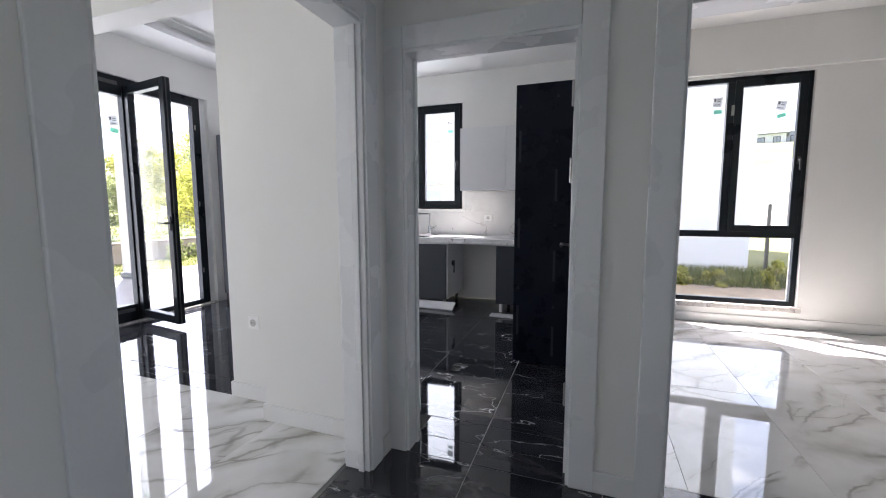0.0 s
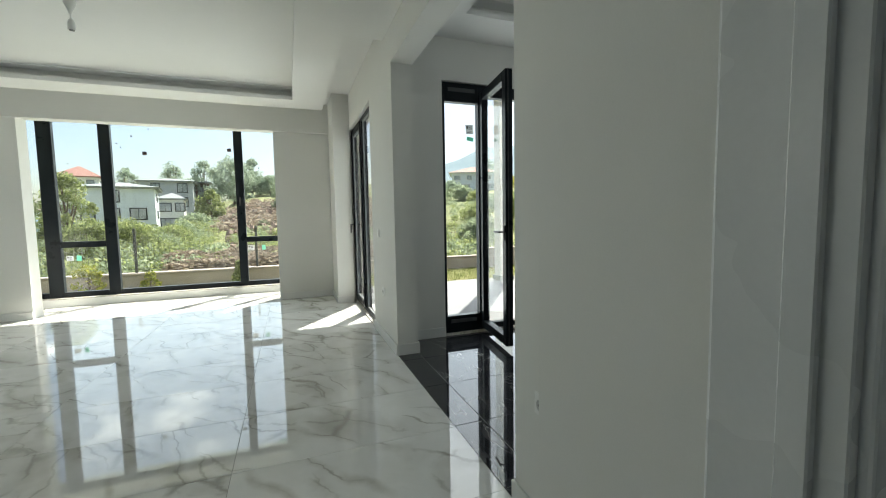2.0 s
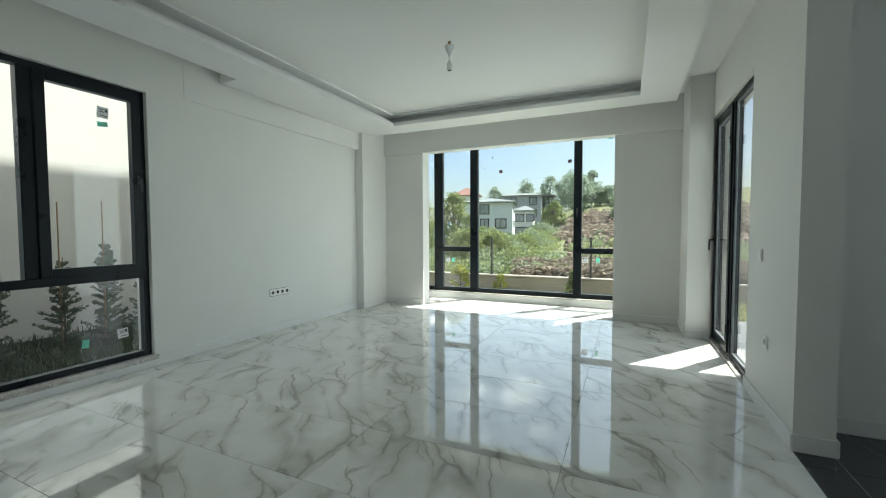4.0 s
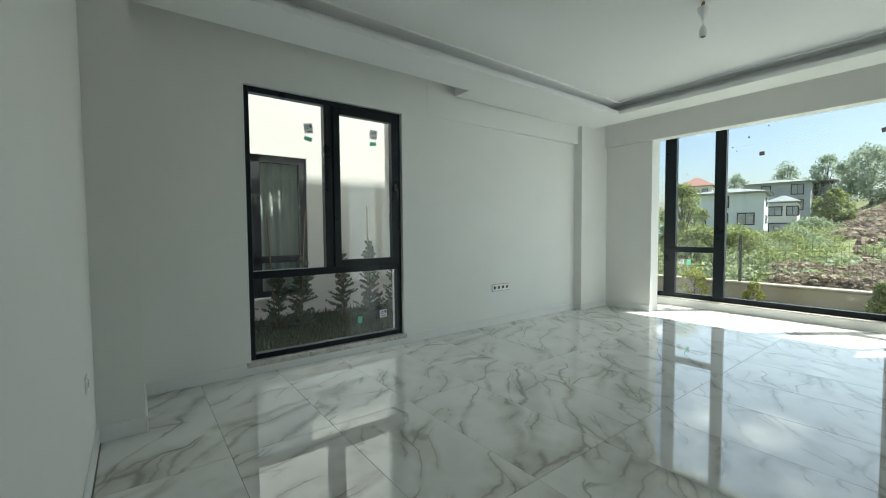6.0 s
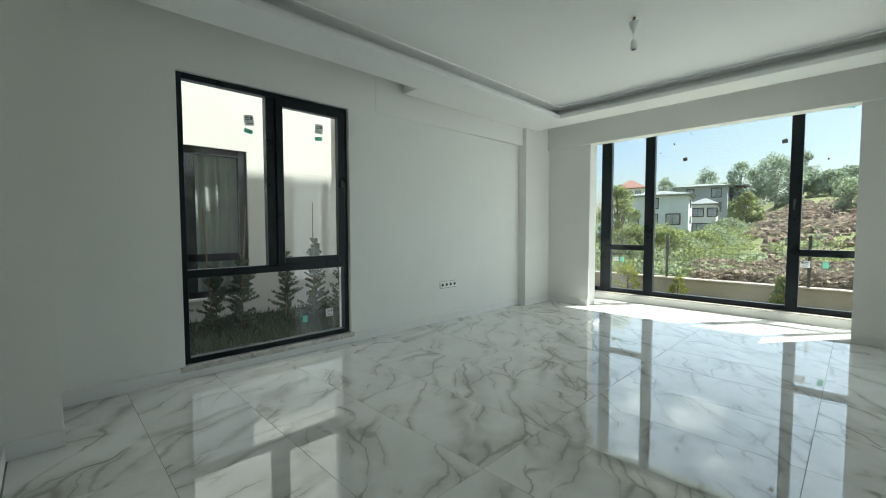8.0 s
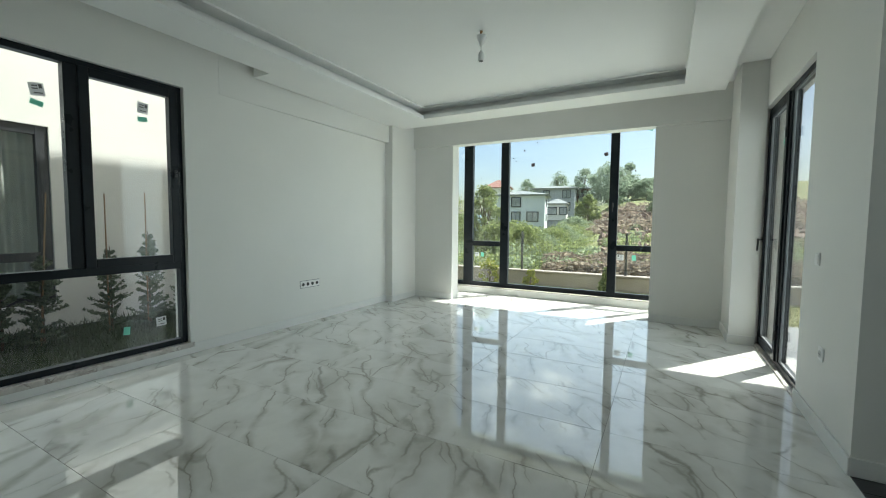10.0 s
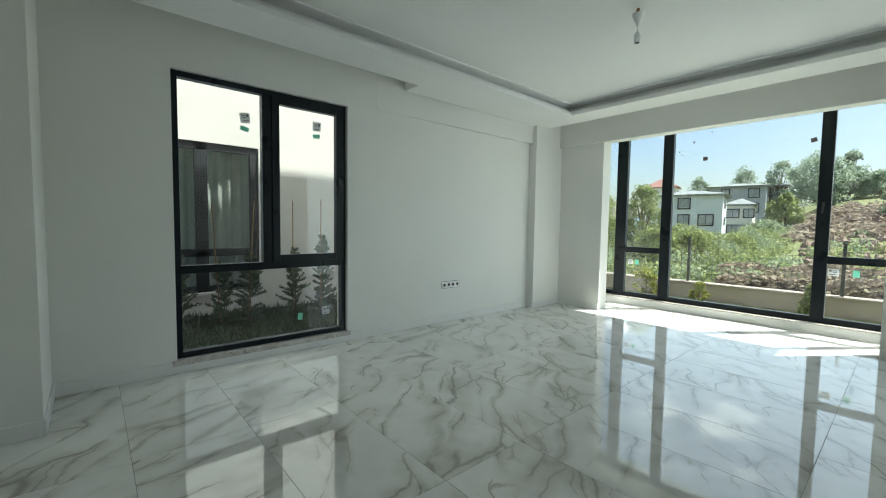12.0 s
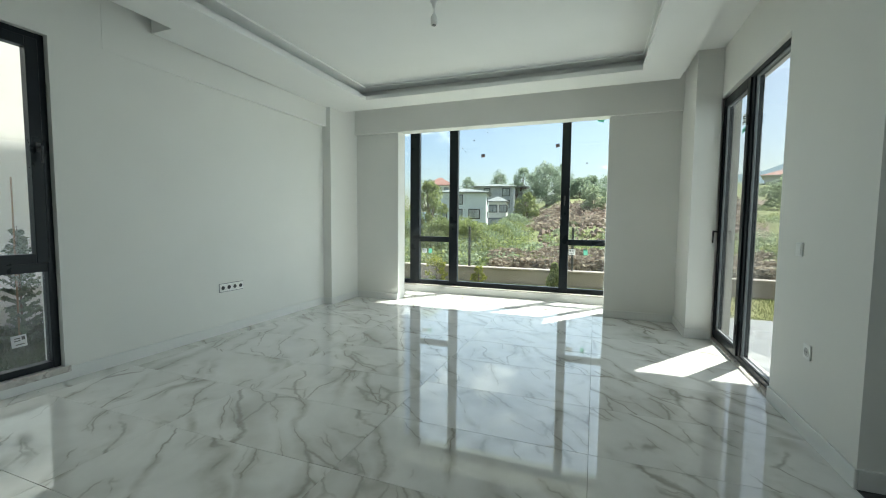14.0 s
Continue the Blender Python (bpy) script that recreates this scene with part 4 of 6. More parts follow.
# kitchen window
root = glazed("window_kitchen", "y", 5.14, 5.21, -2.16, -0.90, 1.23, 2.645, "anthracite two-part kitchen window over the worktop", "window")
rail_set(root, "y", 5.14, 5.21, -2.16, -0.90, 1.23, 2.645, 0.055)
part("mullion", slab("y", -1.56, -1.50, 1.285, 2.59, 5.14, 5.21, 0.004), ALU, root)
s = sash(root, "y", 5.125, 5.185, -1.515, -0.945, 1.275, 2.60, 0.07)
lever(s, "y", 5.125, -1, -0.975, 1.85, 0.1)
fixed_pane(root, "y", 5.175, -2.105, -1.56, 1.285, 2.59)
sticker_pair("y", 5.145, -1.08, 2.38, -4)
bm = bmesh.new()
box(bm, -2.2, -0.86, 5.10, 5.4, 1.195, 1.23, 0.004)
structure("window_sill_kitchen", bm, BASE, "white stone kitchen window sill", "window sill")

# bedroom window
YR0, YR1 = 4.89, 4.96
root = glazed("window_bedroom", "y", YR0, YR1, 1.28, 2.775, 0.22, 2.585, "anthracite bedroom window with a low pane", "window")
rail_set(root, "y", YR0, YR1, 1.28, 2.775, 0.22, 2.585, 0.05)
part("transom", slab("y", 1.33, 2.725, 0.93, 1.0, YR0, YR1, 0.004), ALU, root)
part("mullion", slab("y", 2.06, 2.13, 1.0, 2.535, YR0, YR1, 0.004), ALU, root)
fixed_pane(root, "y", 4.925, 1.33, 2.725, 0.27, 0.93)
fixed_pane(root, "y", 4.925, 1.33, 2.06, 1.0, 2.535)
s = sash(root, "y", YR0 - 0.015, YR1 - 0.03, 2.125, 2.735, 0.99, 2.545, 0.07)
lever(s, "y", YR0 - 0.015, -1, 2.70, 1.72, 0.1)
part("hinge", slab("y", 2.10, 2.125, 2.2, 2.3, YR0 - 0.02, YR0, 0.003), STEEL, root)
sticker_pair("y", 4.915, 1.98, 2.35, 0)
sticker_pair("y", 4.895, 2.53, 2.27, 10)
bm = bmesh.new()
box(bm, 1.24, 2.81, 4.83, 5.15, 0.165, 0.22, 0.004)
structure("window_sill_bedroom", bm, SILL, "pale stone bedroom window sill", "window sill")


# ---- things indoors ----
# white kitchen door, swung open against the kitchen side
door = thing("kitchen_door", (0.68, 1.74, 0), "satin white kitchen door standing wide open", "door")
DT = Matrix.Translation((0.676, 1.735, 0)) @ Matrix.Rotation(radians(93), 4, "Z")


def door_part(name, bm, material, parent, label=""):
    bmesh.ops.transform(bm, matrix=DT, verts=bm.verts)
    return part(name, bm, material, parent, label)


dleaf = door_part("leaf", box(bmesh.new(), 0.0, 0.76, -0.04, 0.0, 0.012, 1.965, 0.003), TRIM, door)
for a, b, c, d in ((0.12, 0.64, 0.2, 0.9), (0.12, 0.64, 1.05, 1.8)):
    door_part("panel_moulding", box(bmesh.new(), a, b, -0.001, 0.006, c, d, 0.004), TRIM, dleaf)
for z in (0.36, 1.42, 1.76):
    bm = bmesh.new()
    rod(bm, (-0.004, 0.006, z - 0.05), (-0.004, 0.006, z + 0.05), 0.009)
    box(bm, -0.012, 0.03, 0.0, 0.004, z - 0.05, z + 0.05)
    door_part("hinge", bm, STEEL, door, "dull steel hinge")
    bm = rod(bmesh.new(), (0.666, 1.728, z - 0.055), (0.666, 1.728, z + 0.055), 0.011, seg=12)
    box(bm, 0.672, 0.679, 1.685, 1.722, z - 0.05, z + 0.05, 0.001)
    part("hinge", bm, STEEL, door, "dull steel hinge")
bm = box(bmesh.new(), 0.685, 0.725, 0.0, 0.006, 0.93, 1.13, 0.002)
rod(bm, (0.705, 0.0, 1.02), (0.705, 0.055, 1.02), 0.009)
rod(bm, (0.71, 0.055, 1.02), (0.59, 0.055, 1.02), 0.011, 0.010)
door_part("door_handle", bm, PLASTIC_DARK, door, "black lever handle")

# tall unit wrapped in dark film
tall = thing("tall_cabinet", (0.51, 3.5, 0), "tall kitchen cabinet still wrapped in black printed film", "cabinet")
part("side_panel", box(bmesh.new(), 0.19, 0.815, 2.985, 3.005, 0.01, 2.18, 0.002), FILM, tall, "side panel in black protective film")
part("body", box(bmesh.new(), 0.21, 0.815, 3.006, 4.28, 0.10, 2.178, 0.002), CAB_DARK, tall)
for y0, y1 in ((3.01, 3.64), (3.645, 4.275)):
    part("cabinet_door", box(bmesh.new(), 0.19, 0.209, y0, y1, 0.10, 2.175, 0.002), CAB_DARK, tall)


def film_bar(x, z, length):
    """Faint printed word on the film, as a plain bar."""
    return part("film_print", box(bmesh.new(), x - 0.009, x + 0.009, 2.9842, 2.9855, z - length / 2, z + length / 2), FILM_PRINT, tall)


for x, z in ((0.225, 0.35), (0.225, 1.05), (0.225, 1.72), (0.50, 0.80), (0.50, 1.42), (0.50, 0.2)):
    film_bar(x, z, 0.24)
for x, z in ((0.225, 0.62), (0.225, 1.32), (0.225, 2.02), (0.50, 0.48), (0.50, 1.12), (0.50, 1.75), (0.50, 2.08)):
    bm = bmesh.new()
    v = [bm.verts.new((x + a, 2.9842, z + b)) for a, b in ((-0.012, -0.014), (0.012, -0.014), (0.0, 0.016))]
    bm.faces.new(v)
    bmesh.ops.extrude_face_region(bm, geom=bm.faces[:])
    part("print_mark", bm, FILM_PRINT, tall)

# base cabinets along the window wall
YF = 4.42


def base_cabinet(x0, x1, doors, label, open_side=False):
    c = thing("base_cabinet", ((x0 + x1) / 2, 4.76, 0), label, "cabinet", "kitchen base cabinets")
    part("body", box(bmesh.new(), x0, x1, YF + 0.02, 5.08, 0.12, 0.82, 0.002), CAB_WHITE, c, "white cabinet body")
    w = (x1 - x0) / doors
    for i in range(doors):
        part("cabinet_door", box(bmesh.new(), x0 + i * w + 0.002, x0 + (i + 1) * w - 0.002, YF, YF + 0.019, 0.115, 0.80, 0.002), CAB_DARK, c, "matt anthracite door")
    for x in (x0 + 0.05, x1 - 0.05):
        for y in (YF + 0.08, 5.0):
            part("adjustable_foot", rod(bmesh.new(), (x, y, 0.0), (x, y, 0.12), 0.016, 0.02), PLASTIC if y < 4.8 else PLASTIC_DARK, c)
    return c


base_cabinet(-2.1, -0.89, 2, "anthracite base cabinet on feet under the sink")
base_cabinet(-0.27, 0.185, 1, "anthracite base cabinet on feet beside the dishwasher gap")
base_cabinet(-3.28, -2.12, 2, "anthracite base cabinet on feet in the corner")
bm = box(bmesh.new(), -0.888, -0.872, YF + 0.02, 5.08, 0.12, 0.82, 0.002)
c = single("side_panel", bm, CAB_WHITE, (-0.88, 4.76, 0.12), "white end panel beside the dishwasher gap", "panel")
bm = rod(bmesh.new(), (-0.872, 4.62, 0.55), (-0.85, 4.62, 0.55), 0.035)
rod(bm, (-0.85, 4.62, 0.55), (-0.845, 4.60, 0.43), 0.008)
single("waste_pipe_outlet", bm, PLASTIC_DARK, (-0.86, 4.62, 0.55), "black hose outlet on the white cabinet side", "pipe")
# worktop, upstand and sink
wt = thing("worktop", (-1.5, 4.75, 0.82), "white veined stone worktop with a matching splashback", "worktop")
part("slab", box(bmesh.new(), -3.3, 0.2, YF - 0.02, 5.1, 0.842, 0.88, 0.004), WORKTOP, wt)
part("front_edge", box(bmesh.new(), -3.3, 0.2, YF - 0.02, YF + 0.0, 0.815, 0.842, 0.003), WORKTOP, wt)
sp = structure("splashback", box(bmesh.new(), -3.3, 0.82, 5.104, 5.12, 0.88, 1.195), WORKTOP, "white veined stone splashback", "splashback")
bm = box(bmesh.new(), -0.86, 0.82, 5.1041, 5.1199, 1.195, 1.455)
structure("splashback_upper", bm, WORKTOP, "white veined stone splashback under the wall cabinet", "splashback")
sink = thing("sink", (-1.55, 4.76, 0.88), "dark composite sink set into the worktop", "sink")
bm = bmesh.new()
ring(bm, -1.98, -1.22, 4.53, 4.98, -1.92, -1.28, 4.58, 4.92, 0.881, 0.889)
part("rim", bm, CAB_DARK, sink)
part("bowl", box(bmesh.new(), -1.92, -1.28, 4.58, 4.92, 0.8805, 0.884), PLASTIC_DARK, sink)
tap = thing("tap", (-1.33, 5.0, 0.88), "chrome kitchen mixer tap beside the sink", "tap")
bm = lathe(bmesh.new(), (-1.33, 5.0, 0.88), [(0.027, 0), (0.027, 0.012), (0.022, 0.016), (0.022, 0.12), (0.012, 0.125), (0.011, 0.29)])
part("body", bm, CHROME, tap, smooth=False)
part("spout", rod(bmesh.new(), (-1.33, 5.0, 1.165), (-1.46, 4.86, 1.165), 0.011), CHROME, tap)
part("spout_end", rod(bmesh.new(), (-1.46, 4.86, 1.175), (-1.46, 4.86, 1.12), 0.012), CHROME, tap)
part("lever", rod(bmesh.new(), (-1.31, 5.0, 0.96), (-1.22, 4.98, 1.0), 0.010, 0.008), CHROME, tap)

# wall cabinets
for x0, x1 in ((-0.80, -0.226), (-0.223, 0.185)):
    c = thing("wall_cabinet", ((x0 + x1) / 2, 4.9, 1.465), "white handleless wall cabinet over the worktop", "cabinet", "kitchen wall cabinets")
    part("body", box(bmesh.new(), x0, x1, 4.722, 5.118, 1.467, 2.22, 0.002), CAB_WHITE, c)
    part("cabinet_door", box(bmesh.new(), x0 + 0.001, x1 - 0.001, 4.70, 4.72, 1.46, 2.224, 0.002), CAB_WHITE, c)
# loose kick boards on the floor
bm = box(bmesh.new(), -1.75, -0.78, -0.009, 0.009, 0.0, 0.14, 0.002)
bmesh.ops.rotate(bm, cent=(0, 0, 0), matrix=Matrix.Rotation(radians(-62), 3, "X"), verts=bm.verts)
bmesh.ops.rotate(bm, cent=(-0.78, 0, 0), matrix=Matrix.Rotation(radians(-2), 3, "Z"), verts=bm.verts)
bmesh.ops.translate(bm, verts=bm.verts, vec=(0, 4.33, 0.012))
single("kick_board", bm, CAB_WHITE, (-1.2, 4.36, 0), "loose white kick board lying before the sink cabinet", "kick board", "loose kick boards")
bm = box(bmesh.new(), -0.30, 0.17, 4.24, 4.36, 0.002, 0.02, 0.002)
single("kick_board", bm, CAB_WHITE, (-0.07, 4.3, 0), "loose white kick board lying under the end cabinet", "kick board", "loose kick boards")
# tall grey cabinet by the terrace door
gc = thing("tall_cabinet", (-3.58, 4.4, 0), "tall matt grey kitchen cabinet beside the terrace door", "cabinet")
part("body", box(bmesh.new(), -3.89, -3.3, 3.88, 5.1, 0.1, 2.2, 0.002), CAB_GREY, gc)
part("plinth", box(bmesh.new(), -3.88, -3.34, 3.9, 5.08, 0.0, 0.1, 0.002), PLASTIC_DARK, gc)
for y0, y1 in ((3.88, 4.48), (4.483, 5.1)):
    part("cabinet_door", box(bmesh.new(), -3.3, -3.281, y0 + 0.002, y1 - 0.002, 0.1, 2.2, 0.002), CAB_GREY, gc)


# sockets and switches
def wall_plate(name, axis, d, side, u, z, w, h, modules, label, category, group="wall plates", rocker=False):
    """A white plate on a wall face at d, standing out along side, with square modules."""
    a, b = (d, d + side * 0.009) if side > 0 else (d + side * 0.009, d)
    at = (d, u, z) if axis == "x" else (u, d, z)
    r = thing(name, at, label, category, group)
    part("plate", slab(axis, u - w / 2, u + w / 2, z - h / 2, z + h / 2, a, b, 0.003, seg=2), PLASTIC, r)
    # grey rim behind wider plates imitates the shadow line round them
    if modules > 1:
        part("shade_rim", slab(axis, u - w / 2 - 0.005, u + w / 2 + 0.005, z - h / 2 - 0.005, z + h / 2 + 0.005, min(d, d + side * 0.004), max(d, d + side * 0.004), 0.001), CAB_GREY, r, "grey rim imitating the shadow line round the plate")
    m = w / modules
    for i in range(modules):
        cu = u - w / 2 + m * (i + 0.5)
        e0, e1 = (d + side * 0.009, d + side * 0.013)
        lo, hi = min(e0, e1), max(e0, e1)
        s = min(m, h) * 0.36
        if rocker:
            part("rocker", slab(axis, cu - m * 0.38, cu + m * 0.38, z - h * 0.36, z + h * 0.36, lo, hi, 0.002), PLASTIC, r)
        else:
            bm = bmesh.new()
            p = (lambda uu, dd, zz: (dd, uu, zz)) if axis == "x" else (lambda uu, dd, zz: (uu, dd, zz))
            rod(bm, p(cu, d + side * 0.008, z), p(cu, d + side * 0.0115, z), s, seg=20)
            f = part("socket_face", bm, PLASTIC, r)
            # raised dark discs: shade of the well and pin holes is put into colour
            bm = bmesh.new()
            rod(bm, p(cu, d + side * 0.0105, z), p(cu, d + side * 0.0122, z), s * 0.78, seg=20)
            part("socket_well", bm, PLASTIC_DARK if modules == 4 else SOCKET_WELL, f, "disc darkened for the shade inside the socket well")
            for k in (-0.3, 0.3):
                bm = bmesh.new()
                rod(bm, p(cu + s * k, d + side * 0.012, z), p(cu + s * k, d + side * 0.0128, z), s * 0.13, seg=8)
                part("pin_hole", bm, PLASTIC_DARK, f)
    return r


wall_plate("socket_strip", "y", -3.2, 1, -4.475, 0.50, 0.31, 0.085, 4, "white four-gang socket strip on the wall", "socket")
wall_plate("wall_socket", "y", 1.758, -1, -4.04, 0.50, 0.085, 0.085, 1, "white single wall socket beside the glazed door", "socket")
wall_plate("light_switch", "y", 1.758, -1, -4.22, 1.09, 0.085, 0.085, 1, "white light switch beside the glazed door", "switch", rocker=True)
wall_plate("wall_socket", "y", 1.758, -1, -1.26, 0.52, 0.085, 0.085, 1, "white single wall socket beside the kitchen opening", "socket")
wall_plate("switch_strip", "x", -0.33, -1, -0.16, 1.055, 0.25, 0.10, 3, "white three-gang light switch on the wall", "switch", rocker=True)
wall_plate("wall_socket", "x", -0.33, -1, -2.02, 0.51, 0.085, 0.085, 1, "white single wall socket near the corner", "socket")
wall_plate("wall_socket", "y", 5.1041, -1, -0.53, 1.11, 0.12, 0.08, 1, "white kitchen wall socket over the worktop", "socket")

# bare pendant lamp holder
LX, LY = -4.17, -0.67
lamp = thing("pendant_lamp", (LX, LY, HL), "bare white ceiling lamp holder hanging from its wires", "lamp")
bm = bmesh.new()
rod(bm, (LX, LY, HL), (LX + 0.012, LY, HL - 0.03), 0.012)
rod(bm, (LX + 0.01, LY, HL - 0.028), (LX - 0.008, LY + 0.006, HL - 0.045), 0.007)
part("ceiling_hook", bm, BRASS, lamp, "bare copper wires and hook")
part("canopy", lathe(bmesh.new(), (LX, LY, HL - 0.14), [(0.012, 0.0), (0.018, 0.03), (0.034, 0.062), (0.044, 0.092), (0.045, 0.098), (0.006, 0.100)]), PLASTIC, lamp, smooth=True)
part("cable", rod(bmesh.new(), (LX, LY, HL - 0.18), (LX, LY, HL - 0.13), 0.004), PLASTIC, lamp)
part("socket", lathe(bmesh.new(), (LX, LY, HL - 0.265), [(0.024, 0.0), (0.026, 0.004), (0.026, 0.045), (0.022, 0.065), (0.012, 0.085), (0.006, 0.088)]), PLASTIC, lamp, smooth=True)
part("socket_mouth", rod(bmesh.new(), (LX, LY, HL - 0.267), (LX, LY, HL - 0.262), 0.019, seg=16), PLASTIC_DARK, lamp)

# ---- outdoors ----
CX, CY = -1.0, 1.0


def table(a, pairs):
    for (a0, v0), (a1, v1) in zip(pairs, pairs[1:]):
        if a0 <= a <= a1:
            k = (a - a0) / (a1 - a0)
            k = k * k * (3 - 2 * k)
            return v0 + (v1 - v0) * k
    return pairs[-1][1]


SLOPE = [(-180, 0.0), (-60, 0.0), (-17, -0.022), (-13, 0.005), (-9, 0.06), (-4, 0.105), (10, 0.118), (25, 0.105), (45, 0.12), (70, 0.10), (107, 0.165), (150, 0.02), (180, 0.0)]
RIDGE = [(-180, 0.02), (-40, 0.02), (0, 0.03), (10, 0.05), (16, 0.11), (22, 0.138), (27, 0.150), (36, 0.172), (60, 0.15), (107, 0.13), (150, 0.05), (180, 0.02)]


def ground_z(x, y):
    r = math.hypot(x - CX, y - CY)
    a = math.degrees(math.atan2(y - CY, -(x - CX)))
    z = -0.22
    if r > 11.5:
        k = min(1.0, (r - 11.5) / 8)
        z += k * 0.35 * noise.noise((x * 0.11, y * 0.11, 0.0)) + k * 0.1 * noise.noise((x * 0.5, y * 0.5, 3.0))
        z += table(a, SLOPE) * max(0.0, min(r, 130) - 24)
        if r > 130:
            k = min(1.0, (r - 130) / 900) ** 1.3
            far = table(a, RIDGE) * 1030
            z += (far - table(a, SLOPE) * 106) * k * (1 + 0.22 * noise.noise((a * 0.09, r * 0.002, 5.0)))
    return z


rings = [0.0, 4, 8, 11.5] + [11.5 + 1.1 * i for i in range(1, 40)] + [56 + 3.2 * i for i in range(1, 26)] + [150, 180, 230, 300, 400, 550, 750, 1030, 1400]
STEPS = 288
bm = bmesh.new()
grid = []
for r in rings[1:]:
    row = []
    for i in range(STEPS):
        t = 2 * math.pi * i / STEPS
        x, y = CX - r * math.cos(t), CY + r * math.sin(t)
        row.append(bm.verts.new((x, y, ground_z(x, y))))
    grid.append(row)
centre = bm.verts.new((CX, CY, -0.22))
for i in range(STEPS):
    bm.faces.new((centre, grid[0][i], grid[0][(i + 1) % STEPS]))
for k, (ra, rb) in enumerate(zip(grid, grid[1:])):
    for i in range(STEPS):
        f = bm.faces.new((ra[i], rb[i], rb[(i + 1) % STEPS], ra[(i + 1) % STEPS]))
        c = f.calc_center_median()
        r = math.hypot(c.x - CX, c.y - CY)
        a = math.degrees(math.atan2(c.y - CY, -(c.x - CX))) + 3 * noise.noise((c.x * 0.1, c.y * 0.1, 0))
        if r < 13:
            f.material_index = 1
        elif -8.5 < a < 17 and (13 < r < 17 + 2 * noise.noise((a * 0.3, 0, 0)) or 36 - a * 0.5 < r < 66):
            f.material_index = 2
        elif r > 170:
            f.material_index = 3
ground = structure("ground", bm, MEADOW, "rough sloping meadow with ploughed earth and far wooded hills tinted blue for haze", "ground", smooth=True)
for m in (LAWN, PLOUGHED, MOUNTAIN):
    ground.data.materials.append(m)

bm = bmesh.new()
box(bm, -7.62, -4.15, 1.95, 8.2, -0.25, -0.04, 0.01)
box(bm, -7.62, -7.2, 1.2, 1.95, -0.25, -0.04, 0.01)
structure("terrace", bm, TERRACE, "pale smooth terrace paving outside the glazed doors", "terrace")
post = thing("terrace_column", (-7.31, 4.93, -0.04), "square white rendered column on the terrace", "column")
part("shaft", box(bmesh.new(), -7.44, -7.18, 4.81, 5.08, -0.04, 4.8, 0.01), STUCCO, post)
part("foot", box(bmesh.new(), -7.47, -7.15, 4.78, 5.11, -0.04, 0.05, 0.006), ROOF_GREY, post)

bm = bmesh.new()
box(bm, -7.43, -4.15, 1.95, 5.15, 4.8, 5.02, 0.01)
structure("balcony_slab", bm, STUCCO, "white rendered slab high over the terrace, resting on its column", "balcony")

# low concrete boundary wall with a wire fence on it
XW = -10.8
bm = bmesh.new()
box(bm, XW - 0.1, XW + 0.1, -14, 6.2, -0.4, 0.10, 0.012)
box(bm, XW - 0.13, XW + 0.13, -14, 6.2, 0.10, 0.14, 0.008)
box(bm, XW - 0.1, XW + 0.1, 6.2, 26, -0.4, 0.30, 0.012)
box(bm, XW - 0.13, XW + 0.13, 6.2, 26, 0.30, 0.34, 0.008)
structure("boundary_wall", bm, CONCRETE, "low weathered concrete garden boundary wall with a coping", "garden wall")
fence = thing("wire_fence", (XW, 0, 0.14), "dark green welded wire fence on the boundary wall", "fence")
for y in np.arange(-12.15, 16, 2.45):
    part("post", box(bmesh.new(), XW - 0.025, XW + 0.025, y - 0.025, y + 0.025, 0.12, 1.12, 0.004), WIRE, fence)
bm = bmesh.new()
for z in np.arange(0.22, 1.1, 0.10):
    box(bm, XW - 0.002, XW + 0.002, -13, 15.5, z - 0.002, z + 0.002)
for y in np.arange(-13, 15.5, 0.10):
    box(bm, XW - 0.002, XW + 0.002, y - 0.002, y + 0.002, 0.2, 1.08)
part("wire_mesh", bm, WIRE, fence)

# neighbour house on the garden side
nb = thing("neighbour_house", (-3.0, -8.0, -0.3), "white rendered neighbour house across the narrow garden", "house")
YN = -6.55
bm = bmesh.new()
NW = (-3.02, -0.6, 0.16, 2.56)
for a, b, c, d in ((-9.0, NW[0], -0.4, 8.0), (NW[1], 8.0, -0.4, 8.0), (NW[0], NW[1], -0.4, NW[2]), (NW[0], NW[1], NW[3], 8.0)):
    box(bm, a, b, YN - 0.25, YN, c, d)
box(bm, -9.0, 8.0, YN - 8, YN - 0.25, 7.6, 8.0)
box(bm, -9.0, -8.75, YN - 8, YN - 0.25, -0.4, 7.6)
part("wall", bm, STUCCO, nb)
part("downpipe", rod(bmesh.new(), (-4.75, YN + 0.05, -0.3), (-4.75, YN + 0.05, 7.5), 0.05), STUCCO, nb)
win = part("window", slab("y", NW[0], NW[0] + 0.13, NW[2], NW[3], YN - 0.12, YN - 0.03, 0.004), ALU_NEIGHBOUR, nb, "anthracite window with drawn net curtains")
for a, b, c, d in ((NW[1] - 0.13, NW[1], NW[2], NW[3]), (NW[0] + 0.13, NW[1] - 0.13, NW[3] - 0.12, NW[3]), (NW[0] + 0.13, NW[1] - 0.13, NW[2], NW[2] + 0.1),
                   (-2.25, -2.07, NW[2], NW[3]), (NW[0] + 0.13, NW[1] - 0.13, 0.74, 0.86)):
    part("window_frame", slab("y", a, b, c, d, YN - 0.115, YN - 0.035, 0.004), ALU_NEIGHBOUR, win)
part("sill", box(bmesh.new(), NW[0] - 0.05, NW[1] + 0.05, YN - 0.2, YN + 0.05, NW[2] - 0.05, NW[2] - 0.002, 0.004), STUCCO, win)
